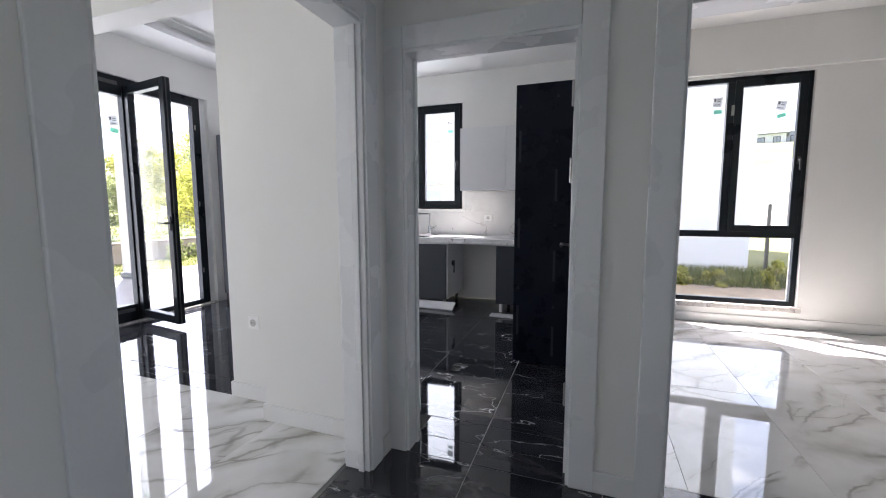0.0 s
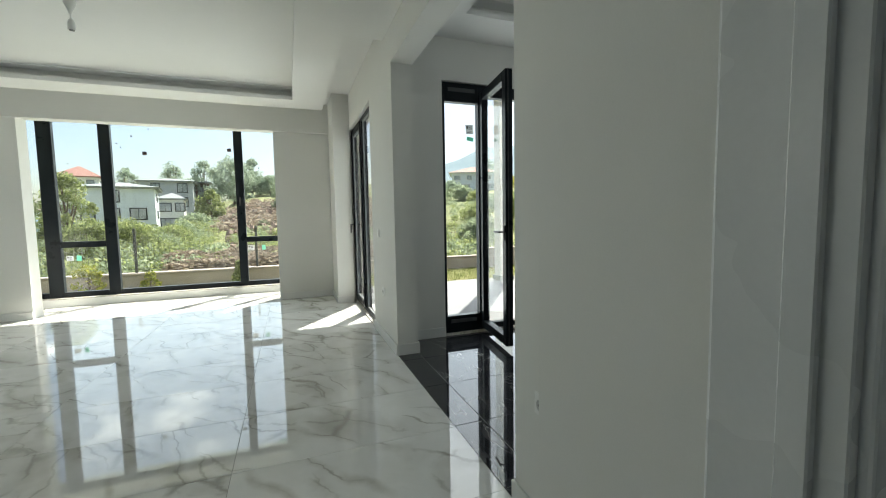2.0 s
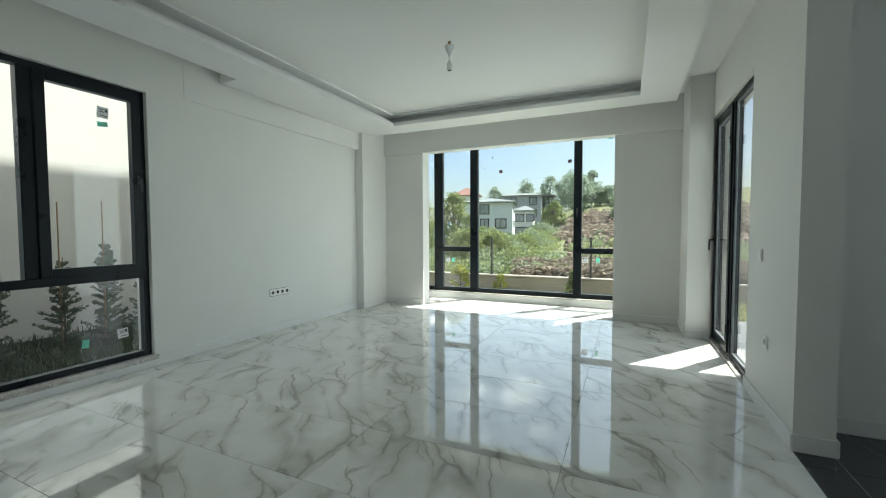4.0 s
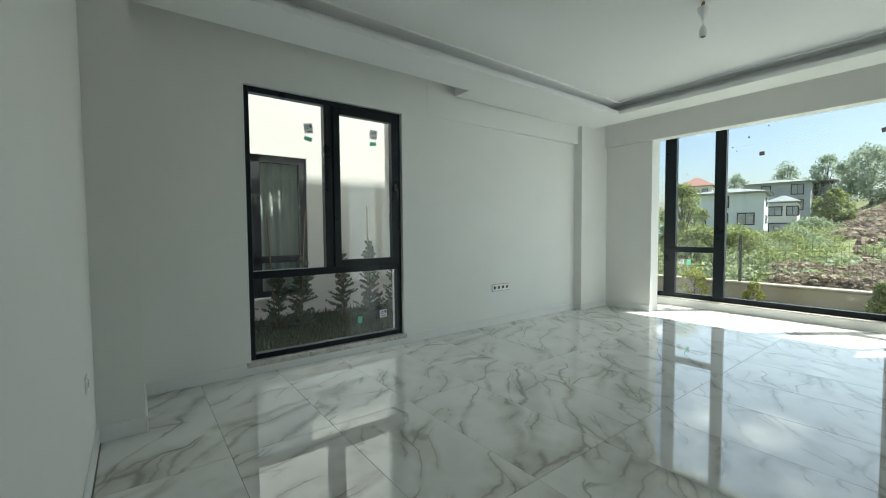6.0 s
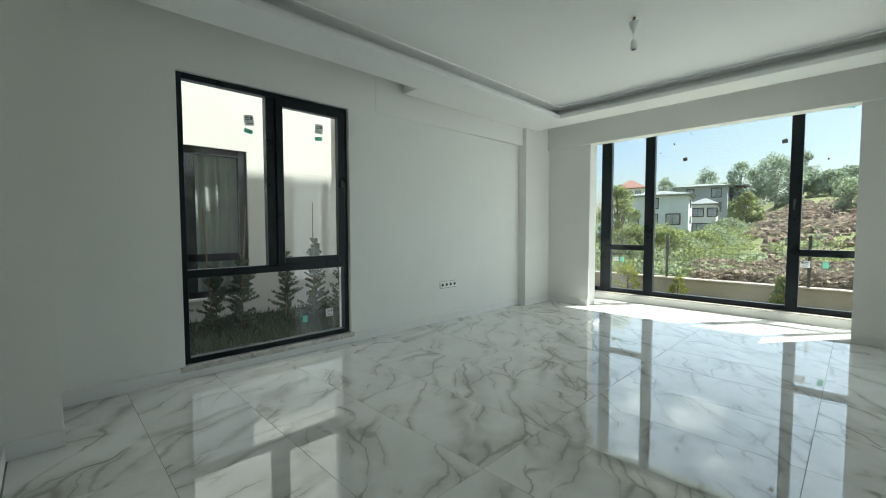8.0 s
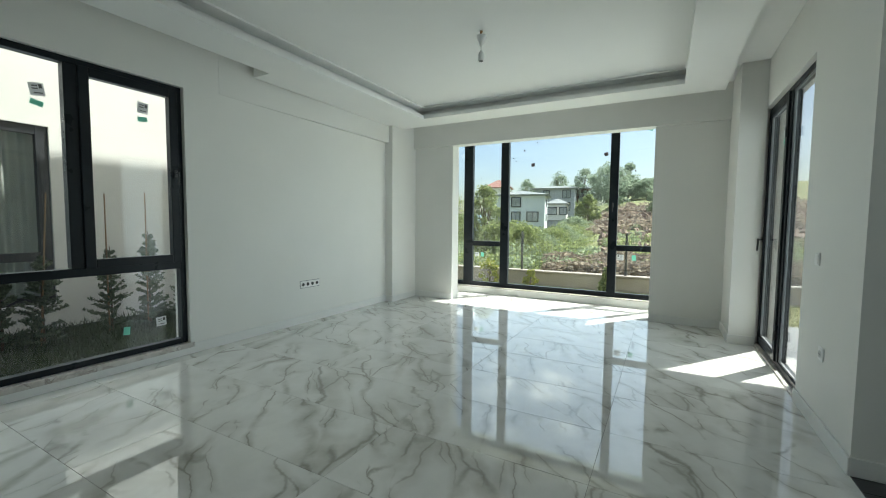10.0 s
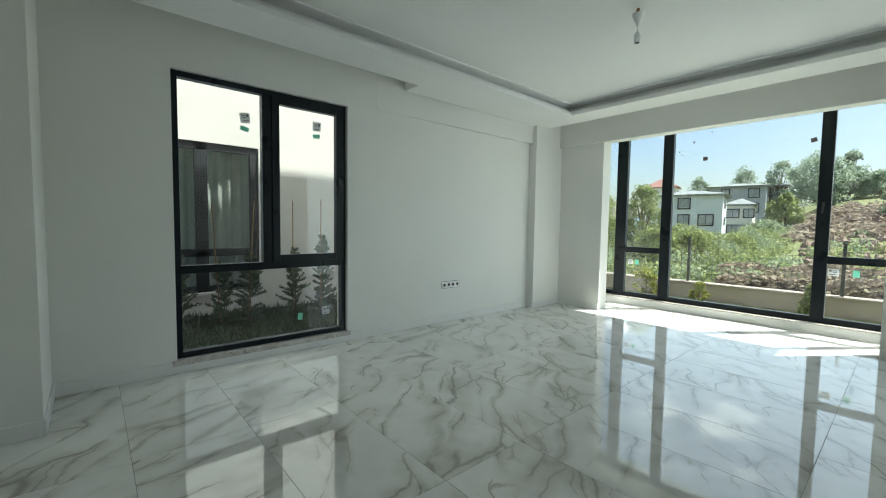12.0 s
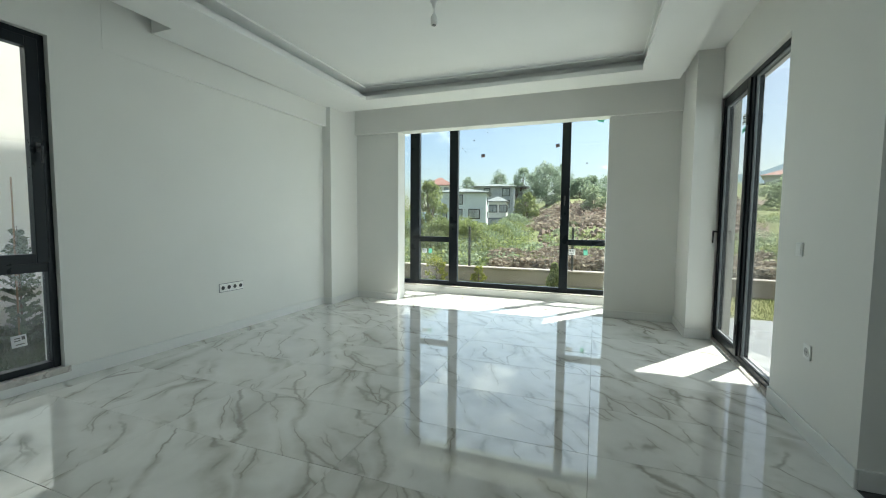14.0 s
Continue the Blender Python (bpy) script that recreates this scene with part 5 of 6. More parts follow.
pane("pane", slab("y", NW[0] + 0.13, NW[1] - 0.13, NW[2] + 0.1, NW[3] - 0.12, YN - 0.08, YN - 0.075), win, GLASS)
bm = bmesh.new()
cols = [(x, 0.035 * math.sin(x * 38) + 0.02 * math.sin(x * 17 + 1)) for x in np.arange(NW[0], NW[1], 0.02)]
vs = [(bm.verts.new((x, YN - 0.26 + d, NW[2])), bm.verts.new((x, YN - 0.26 + d, NW[3]))) for x, d in cols]
for (a, b), (c, d) in zip(vs, vs[1:]):
    bm.faces.new((a, c, d, b))
bmesh.ops.solidify(bm, geom=bm.faces[:], thickness=0.004)
part("curtain", bm, CURTAIN, win, "pale net curtain")

# white block beyond the kitchen and bedroom windows
nn = thing("neighbour_block", (-2.0, 12.0, -0.3), "white rendered neighbour block, tinted bluish for shade, with a strip of frosted panes", "house")
# white wall in a darker, bluish colour that stands for its shaded side
part("wall", box(bmesh.new(), -9.5, 4.0, 10.2, 18, -0.4, 9.0), STUCCO_BLUE, nn)
for i, (z0, z1) in enumerate(((1.0, 1.75), (1.85, 2.45), (3.0, 3.55), (3.65, 4.3))):
    w = part("window", box(bmesh.new(), -3.75, -3.0, 10.15, 10.21, z0, z1, 0.01), STUCCO, nn)
    part("pane", box(bmesh.new(), -3.70, -3.05, 10.13, 10.16, z0 + 0.05, z1 - 0.05, 0.004), PALEGLASS, w)
bm = bmesh.new()
box(bm, 8.5, 8.75, 9.0, 60.0, -0.5, 3.2, 0.02)
structure("retaining_wall", bm, STUCCO, "pale concrete retaining wall below the hill", "garden wall")
bm = box(bmesh.new(), 8.46, 8.52, 20.2, 21.0, -0.3, 2.25, 0.01)
single("wall_door", bm, CONCRETE, (8.5, 20.6, -0.3), "grey-brown metal door in the retaining wall", "door")
bm = bmesh.new()
box(bm, 0.3, 5.0, 5.2, 8.55, -0.3, -0.19, 0.02)
structure("soil_bed", bm, SAND, "bare sandy soil under the bedroom window", "soil")
# sheet added over the lawn, its dark colour imitating shade between the houses
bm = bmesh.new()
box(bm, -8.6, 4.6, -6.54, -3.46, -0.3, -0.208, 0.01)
structure("shade_turf_sheet", bm, TURF, "turf sheet darkened to carry the shade between the houses", "soil")
gp = thing("wire_fence", (2.5, 8.6, -0.3), "thin dark fence posts behind the bedroom window", "fence")
for x in (0.9, 2.35, 3.78):
    part("post", box(bmesh.new(), x - 0.025, x + 0.025, 8.6, 8.65, -0.3, 1.3, 0.004), WIRE, gp)


def far_house(name, x, y, z, w, d, h, turn, wall_m, roof_m, storeys, cols, label, hip=1.6, over=0.5, dark_rim=True, wins=None):
    """A house with storeys of windows and a hipped roof; its front faces the camera's side (+x before turning)."""
    r = thing(name, (x, y, z), label, "house", "houses across the valley")
    M = Matrix.Translation((x, y, z)) @ Matrix.Rotation(radians(turn), 4, "Z")

    def put(pname, bm, m, parent):
        bmesh.ops.transform(bm, matrix=M, verts=bm.verts)
        return part(pname, bm, m, parent)

    put("wall", box(bmesh.new(), -d / 2, d / 2, -w / 2, w / 2, -3, h), wall_m, r)
    put("cornice", box(bmesh.new(), -d / 2 - over, d / 2 + over, -w / 2 - over, w / 2 + over, h, h + 0.22), roof_m if dark_rim else wall_m, r)
    bm = bmesh.new()
    o = over + 0.15
    b = [bm.verts.new(p) for p in ((-d / 2 - o, -w / 2 - o, h + 0.22), (d / 2 + o, -w / 2 - o, h + 0.22), (d / 2 + o, w / 2 + o, h + 0.22), (-d / 2 - o, w / 2 + o, h + 0.22))]
    k = max(0.2, (w - d) / 2)
    t = [bm.verts.new((0, -k, h + 0.22 + hip)), bm.verts.new((0, k, h + 0.22 + hip))]
    for f in ((b[0], b[1], t[0]), (b[1], b[2], t[1], t[0]), (b[2], b[3], t[1]), (b[3], b[0], t[0], t[1]), (b[3], b[2], b[1], b[0])):
        bm.faces.new(f)
    put("roof", bm, roof_m, r)
    sh = h / storeys
    for s in range(storeys):
        row = [(-w / 2 + w * (c + 0.5) / cols + 0.35 * math.sin(c * 5 + s * 3), 1.15 + 0.35 * ((c + s) % 2)) for c in range(cols)]
        if wins:
            row = [(-w / 2 + w * f, ww) for k, f, ww in wins if k == s]
        for u, ww in row:
            hh = sh * (0.58 if wins else 0.48)
            zz = s * sh + sh * 0.28
            wn_ = put("window", box(bmesh.new(), d / 2 - 0.02, d / 2 + 0.08, u - ww / 2 - 0.14, u + ww / 2 + 0.14, zz - 0.14, zz + hh + 0.14), ALU if dark_rim else STUCCO, r)
            for e in (-1, 1):
                put("pane", box(bmesh.new(), d / 2 + 0.05, d / 2 + 0.10, u + (0.03 if e > 0 else -ww / 2), u + (ww / 2 if e > 0 else -0.03), zz, zz + hh), DARKGLASS, wn_)
        for e in (-1, 1):
            wn_ = put("window", box(bmesh.new(), -0.9, 0.9, e * (w / 2 - 0.02) - 0.05, e * (w / 2 - 0.02) + 0.1, s * sh + sh * 0.3, s * sh + sh * 0.78), ALU_GREY if dark_rim else STUCCO, r)
            put("pane", box(bmesh.new(), -0.75, 0.75, e * (w / 2 + 0.04) - 0.06, e * (w / 2 + 0.04) + 0.07, s * sh + sh * 0.34, s * sh + sh * 0.74), DARKGLASS, wn_)
    return r


far_house("far_house", -63.7, -19.2, -1.0, 7.3, 7.0, 6.5, 11, STUCCO_BLUE, ROOF_GREY, 3, 3, "pale blue-white house with dark-framed windows on the slope", 0.8, 0.45, True, ((2, 0.42, 1.25), (1, 0.42, 1.15), (1, 0.1, 1.1), (1, 0.76, 1.5), (0, 0.42, 1.2)))
far_house("far_house", -97.5, -21.8, 1.0, 8.8, 8, 8.2, 6, STUCCO_GREY, ROOF_GREY, 3, 2, "grey three-storey house with a low grey roof", 0.8, 0.6, True, ((2, 0.8, 1.5), (1, 0.8, 1.5), (2, 0.3, 1.2), (0, 0.5, 1.5)))
far_house("far_house", -79, -17.2, 0.0, 3.4, 5, 4.9, 8, STUCCO, ROOF_GREY, 2, 2, "small white gabled house beside the grey one", 1.0, 0.3)
far_house("far_house", -102, -16.6, 2.5, 2.5, 5, 7.0, 6, STUCCO_BROWN, ROOF_GREY, 2, 1, "dark brown rendered house", 0.6)
far_house("far_house", -123, -46.0, 0.0, 7.6, 7, 12.3, 14, STUCCO, ROOF_RED, 4, 2, "cream house with a red tiled roof behind the trees", 2.6)
far_house("far_house", -126, -68, 0.0, 8, 8, 8, 22, STUCCO, ROOF_RED, 2, 3, "white house with a red tiled roof far off", 2.2)
far_house("far_house", -94, 44.5, 7.6, 10.5, 9, 4.3, -24, STUCCO_BLUE, ROOF_RED, 2, 4, "pale two-storey house with a red tiled roof on the hill", 1.7, 0.6, False)
far_house("far_house", -112, 39.5, 7.2, 7, 8, 4.4, -20, STUCCO, ROOF_RED, 1, 3, "white house with a red tiled roof on the hill", 1.6, 0.6, False)

far_house("far_house", 41, 125, 15.4, 9, 7, 3.2, -110, STUCCO, ROOF_GREY, 1, 3, "low white house on the ridge behind the yard", 0.8, 0.4)
far_house("far_house", 53, 128, 16.0, 11, 7, 3.6, -112, STUCCO_GREY, ROOF_GREY, 1, 4, "low grey house on the ridge behind the yard", 0.8, 0.4)

# vegetation
def leaf_arrays(rng, centres, radii, per, size, flat=0.0):
    """Small folded leaves round clump centres."""
    n = len(centres) * per
    c = np.repeat(np.asarray(centres, float), per, axis=0)
    r = np.repeat(np.asarray(radii, float), per)
    dirs = rng.normal(size=(n, 3))
    dirs /= np.linalg.norm(dirs, axis=1)[:, None]
    rad = r * (0.35 + 0.65 * rng.random(n) ** 0.5)
    pos = c + dirs * rad[:, None]
    a = rng.normal(size=(n, 3))
    a[:, 2] *= 1 - flat
    a /= np.linalg.norm(a, axis=1)[:, None]
    b = np.cross(a, rng.normal(size=(n, 3)))
    b /= np.linalg.norm(b, axis=1)[:, None]
    s = size * (0.6 + 0.8 * rng.random(n))
    v = np.stack([pos - a * s[:, None], pos + b * (s * 0.5)[:, None], pos + a * s[:, None], pos - b * (s * 0.5)[:, None]], axis=1)
    return v


def leaf_mesh(name, arrays, material):
    v = np.concatenate(arrays).reshape(-1, 3)
    n = len(v) // 4
    me = bpy.data.meshes.new(name)
    me.vertices.add(len(v))
    me.vertices.foreach_set("co", v.astype(np.float32).ravel())
    me.loops.add(len(v))
    me.loops.foreach_set("vertex_index", np.arange(len(v), dtype=np.int32))
    me.polygons.add(n)
    me.polygons.foreach_set("loop_start", np.arange(0, len(v), 4, dtype=np.int32))
    me.update(calc_edges=True)
    me.validate()
    me.materials.append(material)
    return me


def tree(x, y, height, width, trunk_h, seed, material, label, leaf=0.3, per=120, clumps=26, lean=0.0, z=None):
    rng = np.random.default_rng(seed)
    z0 = (ground_z(x, y) if z is None else z) - 0.05
    r = thing("tree", (x, y, z0), label, "tree", "trees")
    bm = bmesh.new()
    top = Vector((x + lean, y, z0 + trunk_h + (height - trunk_h) * 0.55))
    rod(bm, (x, y, z0 - 0.3), (x + lean * 0.4, y, z0 + trunk_h), height * 0.03, height * 0.022, 8)
    rod(bm, (x + lean * 0.4, y, z0 + trunk_h), top, height * 0.022, height * 0.006, 8)
    cs, rs = [], []
    for i in range(clumps * 2):
        t = rng.random()
        ang = rng.random() * 6.283
        hh = trunk_h * 0.8 + (height - trunk_h * 0.8) * (0.05 + 0.88 * t)
        prof = math.sin(math.pi * min(1.0, 0.2 + 0.78 * t)) ** 0.75
        rad = width / 2 * prof * (0.3 + 0.75 * rng.random() ** 0.7)
        c = (x + lean * t + rad * math.cos(ang), y + rad * math.sin(ang), z0 + hh)
        cs.append(c)
        rs.append(width * (0.075 + 0.12 * rng.random() ** 1.3))
        if i % 3 == 0:
            base = Vector((x + lean * 0.4, y, z0 + trunk_h * 0.8 + (hh - trunk_h * 0.8) * 0.4))
            rod(bm, base, c, height * 0.010, height * 0.003, 6)
    part("trunk", bm, BARK, r)
    me = leaf_mesh("crown", [leaf_arrays(rng, cs, rs, int(per * 0.48), leaf * 0.62)], material)
    me.transform(Matrix.Translation(-Vector((x, y, z0))))
    ob = new("crown", me)
    ob.parent = r
    return r


G = "broad green summer tree on the slope"
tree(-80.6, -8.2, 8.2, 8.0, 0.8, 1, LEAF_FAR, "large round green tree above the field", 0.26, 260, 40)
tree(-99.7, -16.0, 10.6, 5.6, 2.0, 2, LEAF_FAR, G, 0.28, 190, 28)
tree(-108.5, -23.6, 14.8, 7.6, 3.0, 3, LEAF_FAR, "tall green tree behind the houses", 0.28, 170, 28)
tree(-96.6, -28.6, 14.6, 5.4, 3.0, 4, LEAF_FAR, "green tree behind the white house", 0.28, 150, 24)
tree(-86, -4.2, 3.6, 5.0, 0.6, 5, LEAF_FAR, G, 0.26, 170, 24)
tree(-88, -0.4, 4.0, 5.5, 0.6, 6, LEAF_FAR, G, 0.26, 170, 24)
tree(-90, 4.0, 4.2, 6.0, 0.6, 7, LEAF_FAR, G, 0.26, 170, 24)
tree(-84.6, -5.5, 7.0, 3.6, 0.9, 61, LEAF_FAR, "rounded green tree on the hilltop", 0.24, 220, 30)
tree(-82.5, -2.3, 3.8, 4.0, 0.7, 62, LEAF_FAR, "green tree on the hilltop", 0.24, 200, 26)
tree(-34.4, 23.1, 5.2, 4.6, 0.5, 63, LEAF_Y, "yellow-green tree beyond the terrace", 0.15, 300, 30)
tree(-27.5, 17.6, 2.9, 3.4, 0.3, 64, LEAF_B, "bright green shrub beyond the terrace", 0.11, 300, 26)
tree(-55.5, -7.9, 3.5, 3.2, 0.4, 8, LEAF_B, "green bushy tree at the edge of the field", 0.17, 240, 26)
tree(-17.8, -6.35, 3.35, 1.75, 0.4, 9, LEAF_B, "slender bright green tree behind the fence", 0.075, 260, 34)
tree(-19.8, -9.2, 3.3, 2.2, 0.5, 10, LEAF_B, "green tree behind the fence", 0.08, 260, 30)
tree(-22, -12.5, 3.6, 2.8, 0.5, 11, LEAF, "green tree behind the fence", 0.10, 240, 30)
tree(-51.1, 0.2, 3.0, 3.4, 0.3, 12, LEAF, "pale olive tree standing in the ploughed field", 0.13, 240, 24)
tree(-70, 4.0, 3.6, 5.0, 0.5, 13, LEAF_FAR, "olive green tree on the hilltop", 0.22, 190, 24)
B = "leafy green bush on the slope behind the fence"
tree(-16.6, -4.1, 1.5, 1.9, 0.15, 30, LEAF_B, B, 0.062, 260, 30)
tree(-19.5, -5.6, 1.65, 1.9, 0.15, 31, LEAF_B, B, 0.068, 260, 32)
tree(-22.5, -5.2, 1.15, 2.6, 0.15, 32, LEAF, B, 0.07, 260, 32)
tree(-26.5, -5.6, 1.35, 2.6, 0.15, 33, LEAF_B, B, 0.08, 250, 30)
tree(-31.5, -5.9, 1.3, 3.0, 0.15, 34, LEAF, B, 0.09, 240, 30)
tree(-38, -7.0, 1.35, 3.2, 0.15, 35, LEAF_B, B, 0.11, 220, 28)
tree(-46, -7.8, 1.5, 3.4, 0.2, 36, LEAF, B, 0.13, 220, 28)
tree(-25, -8.8, 1.1, 3.0, 0.2, 37, LEAF, B, 0.08, 250, 32)
tree(-15.4, -4.9, 1.55, 1.6, 0.15, 50, LEAF_B, B, 0.06, 280, 30)
tree(-17.6, -4.5, 1.6, 1.8, 0.15, 51, LEAF_B, B, 0.062, 280, 30)
S = "low grey-green bush on the hill beyond the terrace"
tree(-26, 13.6, 1.3, 2.4, 0.15, 52, LEAF, S, 0.08, 240, 26)
tree(-33, 16.6, 1.4, 3.0, 0.15, 53, LEAF_B, S, 0.10, 220, 26)
tree(-40, 21.0, 1.6, 3.2, 0.15, 54, LEAF, S, 0.11, 220, 26)
tree(-45, 24.5, 1.5, 3.4, 0.15, 55, LEAF, S, 0.12, 200, 26)
tree(-54, 27.0, 1.7, 3.6, 0.15, 56, LEAF_B, S, 0.14, 200, 26)
tree(-34, 28.5, 6.4, 6.5, 0.8, 14, LEAF_Y, "yellow-green tree beyond the terrace", 0.16, 330, 34)
tree(-28, 24.5, 5.2, 5.0, 0.5, 15, LEAF_B, "bright green tree beyond the terrace", 0.15, 300, 30)
tree(-24, 19.8, 3.6, 4.2, 0.4, 16, LEAF_Y, "yellow-green shrub beyond the terrace", 0.12, 330, 26)
tree(-60, 26.5, 2.4, 4.0, 0.4, 17, LEAF, "green shrub on the hill", 0.24, 170, 22)
tree(-48, 17.5, 3.2, 4.5, 0.4, 18, LEAF, "green shrub on the hill", 0.2, 170, 22)
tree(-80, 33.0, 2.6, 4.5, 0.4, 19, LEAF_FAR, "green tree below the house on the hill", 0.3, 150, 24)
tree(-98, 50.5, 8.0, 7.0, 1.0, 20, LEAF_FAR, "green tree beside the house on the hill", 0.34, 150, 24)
tree(-19, 9.8, 1.2, 2.0, 0.2, 21, LEAF, "bright green shrub behind the fence", 0.10, 300, 20)
tree(-16, 14.5, 3.6, 3.6, 0.5, 22, LEAF_Y, "yellow-green shrub behind the fence", 0.10, 330, 24)

# tangled scrub beyond the fence
rng = np.random.default_rng(5)
cs, rs = [], []
for i in range(1150):
    r = 12.2 + 44 * rng.random() ** 1.5
    a = math.radians(-36 + 80 * rng.random())
    x, y = CX - r * math.cos(a), CY + r * math.sin(a)
    deg = math.degrees(a)
    if -8.5 < deg < 16 and (r < 18.5 or r > 30) and rng.random() < 0.95:
        continue
    tall = (0.68 if deg < -11 else 0.32) * (0.6 + 0.4 * noise.noise((x * 0.2, y * 0.2, 9)))
    hgt = max(0.15, tall * (0.5 + 1.1 * rng.random()))
    if r < 14:
        hgt *= 0.5
    cs.append((x, y, ground_z(x, y) + hgt * 0.55))
    rs.append(0.35 + hgt * 0.42)
order = rng.permutation(len(cs))
cs, rs = [cs[i] for i in order], [rs[i] for i in order]
half = len(cs) * 3 // 5
sc = new("scrub", leaf_mesh("scrub", [leaf_arrays(rng, cs[:half], rs[:half], 170, 0.062)], LEAF_B))
tagged(sc, "tangled bright green scrub on the slope behind the fence", "scrub", "", "stuff")
sc = new("scrub", leaf_mesh("scrub", [leaf_arrays(rng, cs[half:], rs[half:], 170, 0.066)], LEAF))
tagged(sc, "tangled dark green scrub on the slope behind the fence", "scrub", "", "stuff")
# heaps of dry brushwood and stubble
cs, rs = [], []
for i in range(1200):
    near = rng.random() < 0.5
    r = 11.6 + 5.2 * rng.random() ** 1.2 if near else 34 + 32 * rng.random()
    a = math.radians((-15 if near else -9) + (32 if near else 25) * rng.random())
    x, y = CX - r * math.cos(a), CY + r * math.sin(a)
    cs.append((x, y, ground_z(x, y) + (0.20 + 0.30 * noise.noise((x * 0.7, y * 0.7, 2)) if near else 0.05)))
    rs.append(0.28 if near else 0.55)
near_c = [(c, q) for c, q in zip(cs, rs) if q < 0.4]
far_c = [(c, q) for c, q in zip(cs, rs) if q > 0.4]
sc = new("brushwood", leaf_mesh("brushwood", [leaf_arrays(rng, [c for c, _ in near_c], [q for _, q in near_c], 90, 0.07, 0.75),
                                              leaf_arrays(rng, [c for c, _ in far_c], [q for _, q in far_c], 45, 0.15, 0.8)], DRY))
tagged(sc, "heaps of dry brown brushwood and stubble on the slope", "brushwood", "", "stuff")
for k, (x, y, h) in enumerate(((-10.35, -3.05, 0.75), (-10.4, -2.0, 0.45), (-10.35, -4.6, 0.6))):
    tree(x, y, h, h * 0.75, 0.08, 40 + k, LEAF_Y, "small yellow-green shrub before the boundary wall", 0.05, 90, 12, z=-0.22)


def cypress(x, y, h, w, seed):
    rng2 = np.random.default_rng(seed)
    r = thing("cypress", (x, y, -0.25), "small dense conical cypress by the boundary wall", "cypress", "cypresses")
    part("trunk", rod(bmesh.new(), (x, y, -0.3), (x, y, h * 0.8 - 0.25), 0.02, 0.008), BARK, r)
    pts, rr = [], []
    for i in range(60):
        t = rng2.random()
        rad = w / 2 * (1 - t) ** 0.8 * rng2.random() ** 0.4
        ang = rng2.random() * 6.28
        pts.append((x + rad * math.cos(ang), y + rad * math.sin(ang), -0.2 + h * t))
        rr.append(0.05 + 0.05 * (1 - t))
    me = leaf_mesh("crown", [leaf_arrays(rng2, pts, rr, 40, 0.035)], LEAF_B)
    me.transform(Matrix.Translation((-x, -y, 0.25)))
    ob = new("crown", me)
    ob.parent = r


cypress(-10.3, -0.24, 0.52, 0.28, 3)
cypress(-10.2, 7.94, 0.95, 0.5, 4)


def spruce(x, y, h, w, seed, stake, lean):
    rng2 = np.random.default_rng(seed)
    z0 = -0.3
    r = thing("spruce_sapling", (x, y, z0), "young dark spruce tied to a garden stake", "spruce", "spruces along the neighbour wall")
    bm = rod(bmesh.new(), (x, y, z0), (x, y, z0 + h), 0.014, 0.004, 7)
    arrays = []
    levels = int(h / 0.095)
    for i in range(levels):
        t = i / levels
        zc = z0 + 0.1 + (h - 0.12) * t
        ln = w * 0.32 * (1 - t) ** 0.85 * (0.55 + 0.6 * rng2.random()) + 0.03
        for j in range(6):
            ang = rng2.random() * 6.28
            d = Vector((math.cos(ang), math.sin(ang), 0.25 + 0.9 * rng2.random() * (0.4 + t)))
            tip = Vector((x, y, zc)) + d * ln * (0.7 + 0.4 * rng2.random())
            rod(bm, (x, y, zc), tip, 0.004, 0.0015, 5)
            q = np.linspace(0.15, 1.0, 8)[:, None]
            pts = np.array((x, y, zc))[None] * (1 - q) + np.array(tip)[None] * q
            arrays.append(leaf_arrays(rng2, pts, [0.02] * 8, 7, 0.02))
    part("trunk", bm, BARK, r)
    me = leaf_mesh("needles", arrays, NEEDLE)
    me.transform(Matrix.Translation((-x, -y, -z0)))
    ob = new("needles", me)
    ob.parent = r
    s = thing("garden_stake", (x + 0.05, y + 0.04, z0), "thin brown wooden stake beside a spruce", "stake", "garden stakes")
    part("stick", rod(bmesh.new(), (x + 0.05, y + 0.04, z0 - 0.1), (x + 0.05 + lean, y + 0.04, stake), 0.010, 0.008, 7), BAMBOO, s)


for i, (x, h, w, stake, lean) in enumerate(((-1.15, 0.9, 0.75, 1.5, 0.05), (-1.72, 1.2, 0.85, 1.6, -0.03), (-2.28, 1.05, 0.7, 1.55, 0.10), (-2.62, 1.2, 0.8, 1.62, -0.12),
                                            (-3.35, 1.25, 0.75, 1.66, 0.0), (-3.78, 1.45, 0.8, 1.7, -0.01), (-4.35, 1.1, 0.75, 1.6, 0.06), (-5.0, 1.1, 0.75, 1.6, -0.05))):
    spruce(x, -5.75 + 0.08 * math.sin(i * 3), h, w, 60 + i, stake, lean)

# earth clods on the ploughed strips
rng = np.random.default_rng(11)
bm_v, bm_f = [], []
ico = bmesh.new()
bmesh.ops.create_icosphere(ico, subdivisions=1, radius=1)
iv = np.array([v.co[:] for v in ico.verts])
fi = [[v.index for v in f.verts] for f in ico.faces]
ico.free()
count = 0
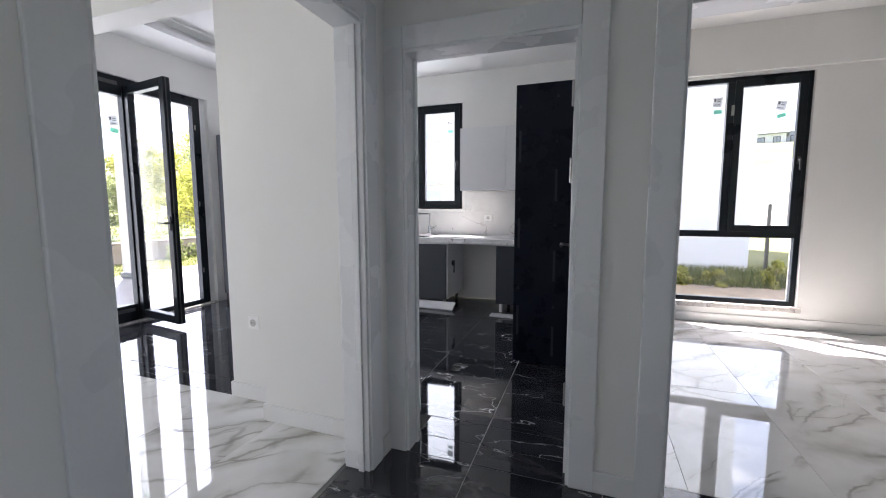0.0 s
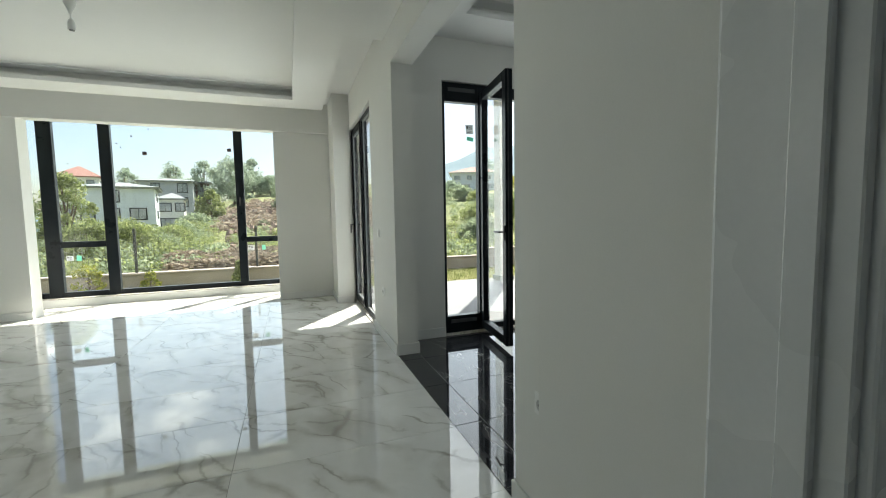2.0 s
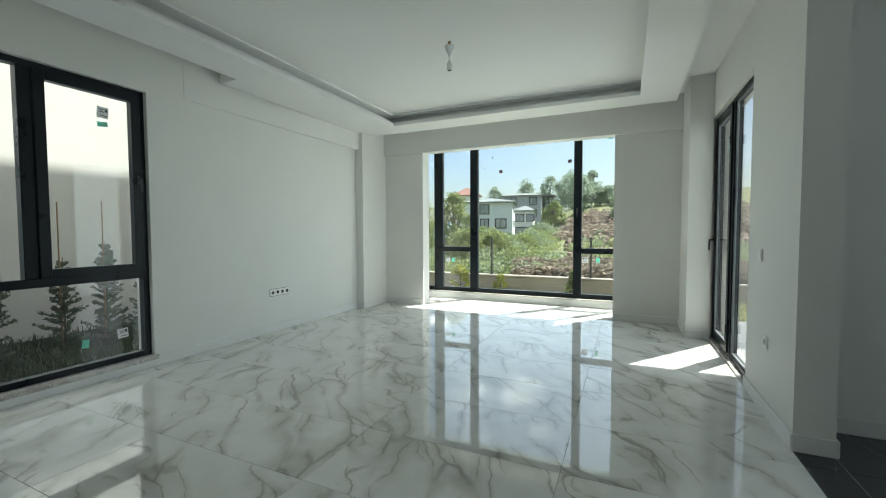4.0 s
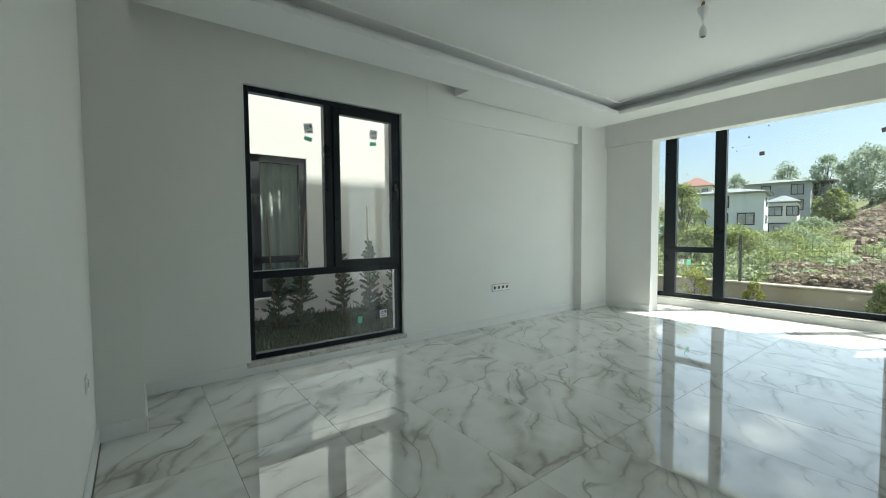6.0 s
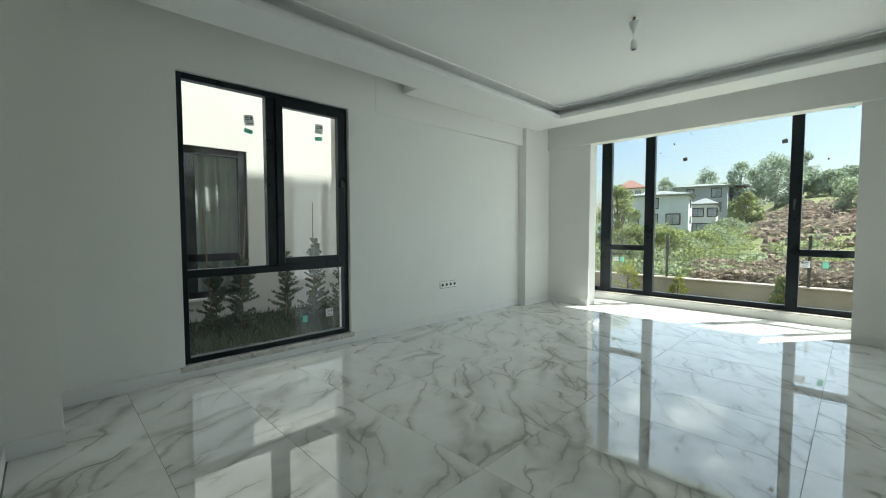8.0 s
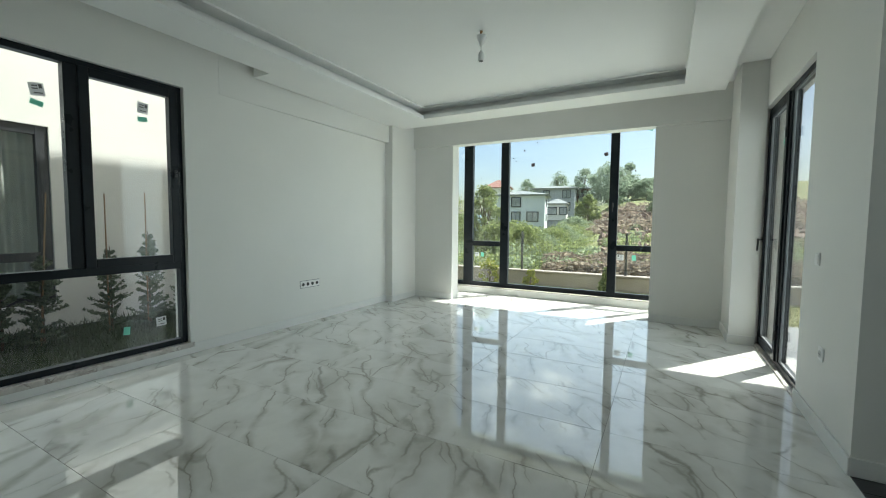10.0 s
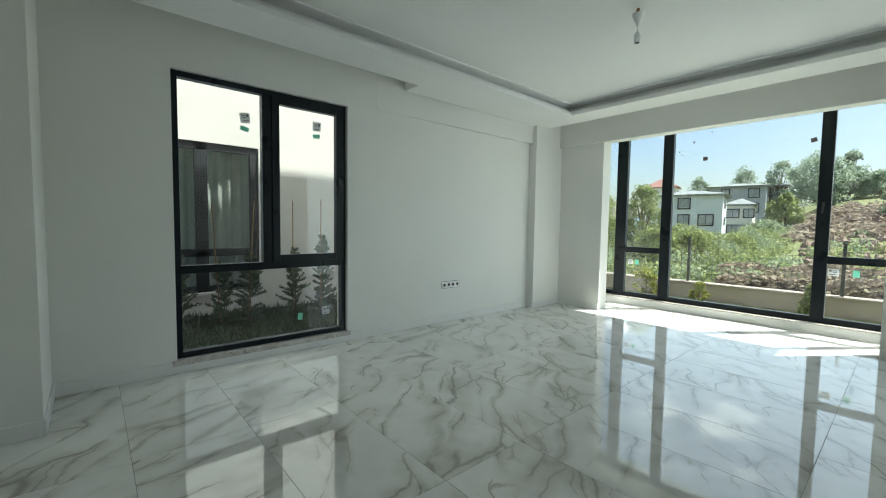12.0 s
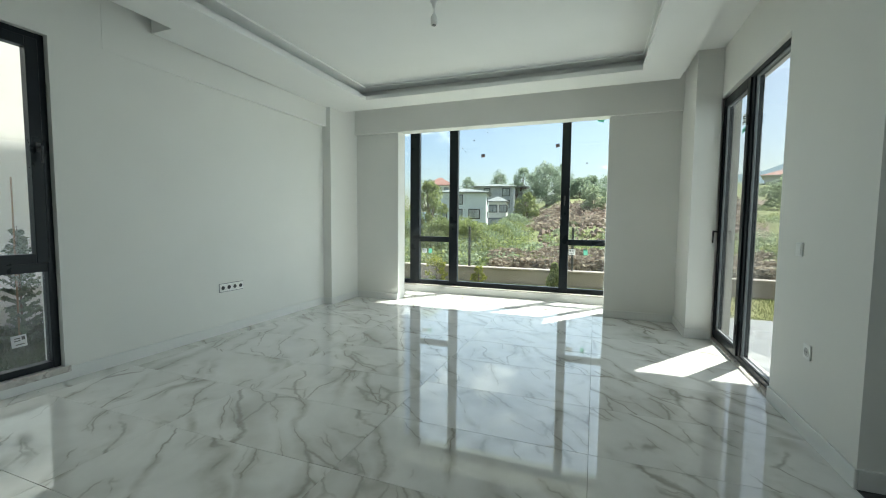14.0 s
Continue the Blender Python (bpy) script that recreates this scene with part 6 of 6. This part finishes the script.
while count < 2600:
    near = rng.random() < 0.45
    r = 12.3 + 6 * rng.random() if near else 25 + 34 * rng.random()
    a = math.radians(-8 + 24 * rng.random())
    x, y = CX - r * math.cos(a), CY + r * math.sin(a)
    s = (0.035 + 0.09 * rng.random() ** 2) * (1.0 if near else 2.2)
    v = iv * (s * (0.6 + 0.8 * rng.random(3))) * (1 + 0.35 * rng.normal(size=(len(iv), 1)))
    base = len(bm_v) 
    bm_v.extend((v + np.array((x, y, ground_z(x, y) + s * 0.2))).tolist())
    bm_f.extend([[base + k for k in f] for f in fi])
    count += 1
me = bpy.data.meshes.new("earth_clods")
me.from_pydata(bm_v, [], bm_f)
me.materials.append(CLOD)
tagged(new("earth_clods", me), "dry brown earth clods on the ploughed slope", "earth", "", "stuff")

# grass in the narrow garden and by the terrace
rng = np.random.default_rng(12)


def grass_patch(x0, x1, y0, y1, n, h, material, label):
    p = np.column_stack((x0 + (x1 - x0) * rng.random(n), y0 + (y1 - y0) * rng.random(n), np.full(n, -0.24)))
    a = rng.random(n) * 6.283
    w = 0.006 + 0.006 * rng.random(n)
    hh = h * (0.4 + 0.9 * rng.random(n))
    side = np.column_stack((np.cos(a) * w, np.sin(a) * w, np.zeros(n)))
    lean_ = np.column_stack((rng.normal(size=n) * 0.35 * hh, rng.normal(size=n) * 0.35 * hh, hh))
    v = np.stack([p - side, p + side, p + lean_ + side * 0.2, p + lean_ - side * 0.2], axis=1)
    ob = new("grass", leaf_mesh("grass", [v], material))
    return tagged(ob, label, "grass", "", "stuff")


grass_patch(-6.5, 0.5, -6.5, -3.6, 15000, 0.12, SHADE_GRASS, "dark green grass with the shade between the houses in its colour")
grass_patch(-10.6, -7.7, 1.0, 12.0, 17000, 0.07, GRASS_BLADE, "short dry lawn beyond the terrace")
grass_patch(0.3, 7.5, 8.3, 10.15, 14000, 0.22, GRASS_BLADE, "green grass behind the bedroom window")
for k, (x, y) in enumerate(((3.9, 8.5), (3.0, 8.5), (2.4, 8.45), (1.8, 8.5))):
    tree(x, y, 0.62 if k == 0 else 0.36, 0.55, 0.08, 80 + k, LEAF_Y, "small yellow-green shrub behind the bedroom window", 0.06, 70, 10, z=-0.24)

# ---- floor tiles, each a piece of its own ----
tile_meshes = {}


def tile(x0, x1, y0, y1, material, parent):
    w, d = round(x1 - x0, 3), round(y1 - y0, 3)
    if w < 0.02 or d < 0.02:
        return
    key = (w, d, material.name)
    if key not in tile_meshes:
        bm = box(bmesh.new(), -w / 2, w / 2, -d / 2, d / 2, -0.010, 0.0, 0.0008)
        tile_meshes[key] = mesh_from("tile", bm, material)
    ob = new("tile", tile_meshes[key])
    ob.location = ((x0 + x1) / 2, (y0 + y1) / 2, 0.0)
    ob.parent = parent


def pave(x0, x1, y0, y1, material, parent, jx, jy, sx, sy, gap=0.0028):
    """Tiles on a grid with joints at jx + i * sx and jy + k * sy, cut at the edges."""
    i0, i1 = math.floor((x0 - jx) / sx), math.ceil((x1 - jx) / sx)
    k0, k1 = math.floor((y0 - jy) / sy), math.ceil((y1 - jy) / sy)
    for i in range(i0, i1):
        for k in range(k0, k1):
            a, b = max(x0, jx + i * sx), min(x1, jx + (i + 1) * sx)
            c, d = max(y0, jy + k * sy), min(y1, jy + (k + 1) * sy)
            tile(a + gap / 2, b - gap / 2, c + gap / 2, d - gap / 2, material, parent)


pave(-7.06, -0.33, -3.2, 1.758, TILE_W, floor_white, -2.75, 0.57, 0.6, 1.2, 0.0022)
pave(-7.655, -7.06, -2.72, 0.89, TILE_W, floor_white, -2.75, 0.57, 0.6, 1.2, 0.0022)
pave(0.96, 4.4, 1.72, 4.85, TILE_W, floor_white, 1.2, 1.72, 0.6, 1.2, 0.0022)
pave(-3.9, 0.82, 1.95, 5.12, TILE_B, floor_black, 0.24, 2.95, 0.6, 1.2, 0.005)
pave(-3.516, -1.46, 1.758, 1.95, TILE_B, floor_black, 0.24, 1.75, 0.6, 1.2, 0.005)
pave(-0.115, 0.705, 1.58, 1.95, TILE_B, floor_black, 0.24, 1.75, 0.6, 1.2, 0.005)
pave(-0.33, 2.3, -1.6, 1.58, TILE_B, floor_black, 0.24, 0.55, 0.6, 1.2, 0.005)
pave(1.055, 1.925, 1.58, 1.72, TILE_B, floor_black, 0.24, 0.55, 0.6, 1.2, 0.005)
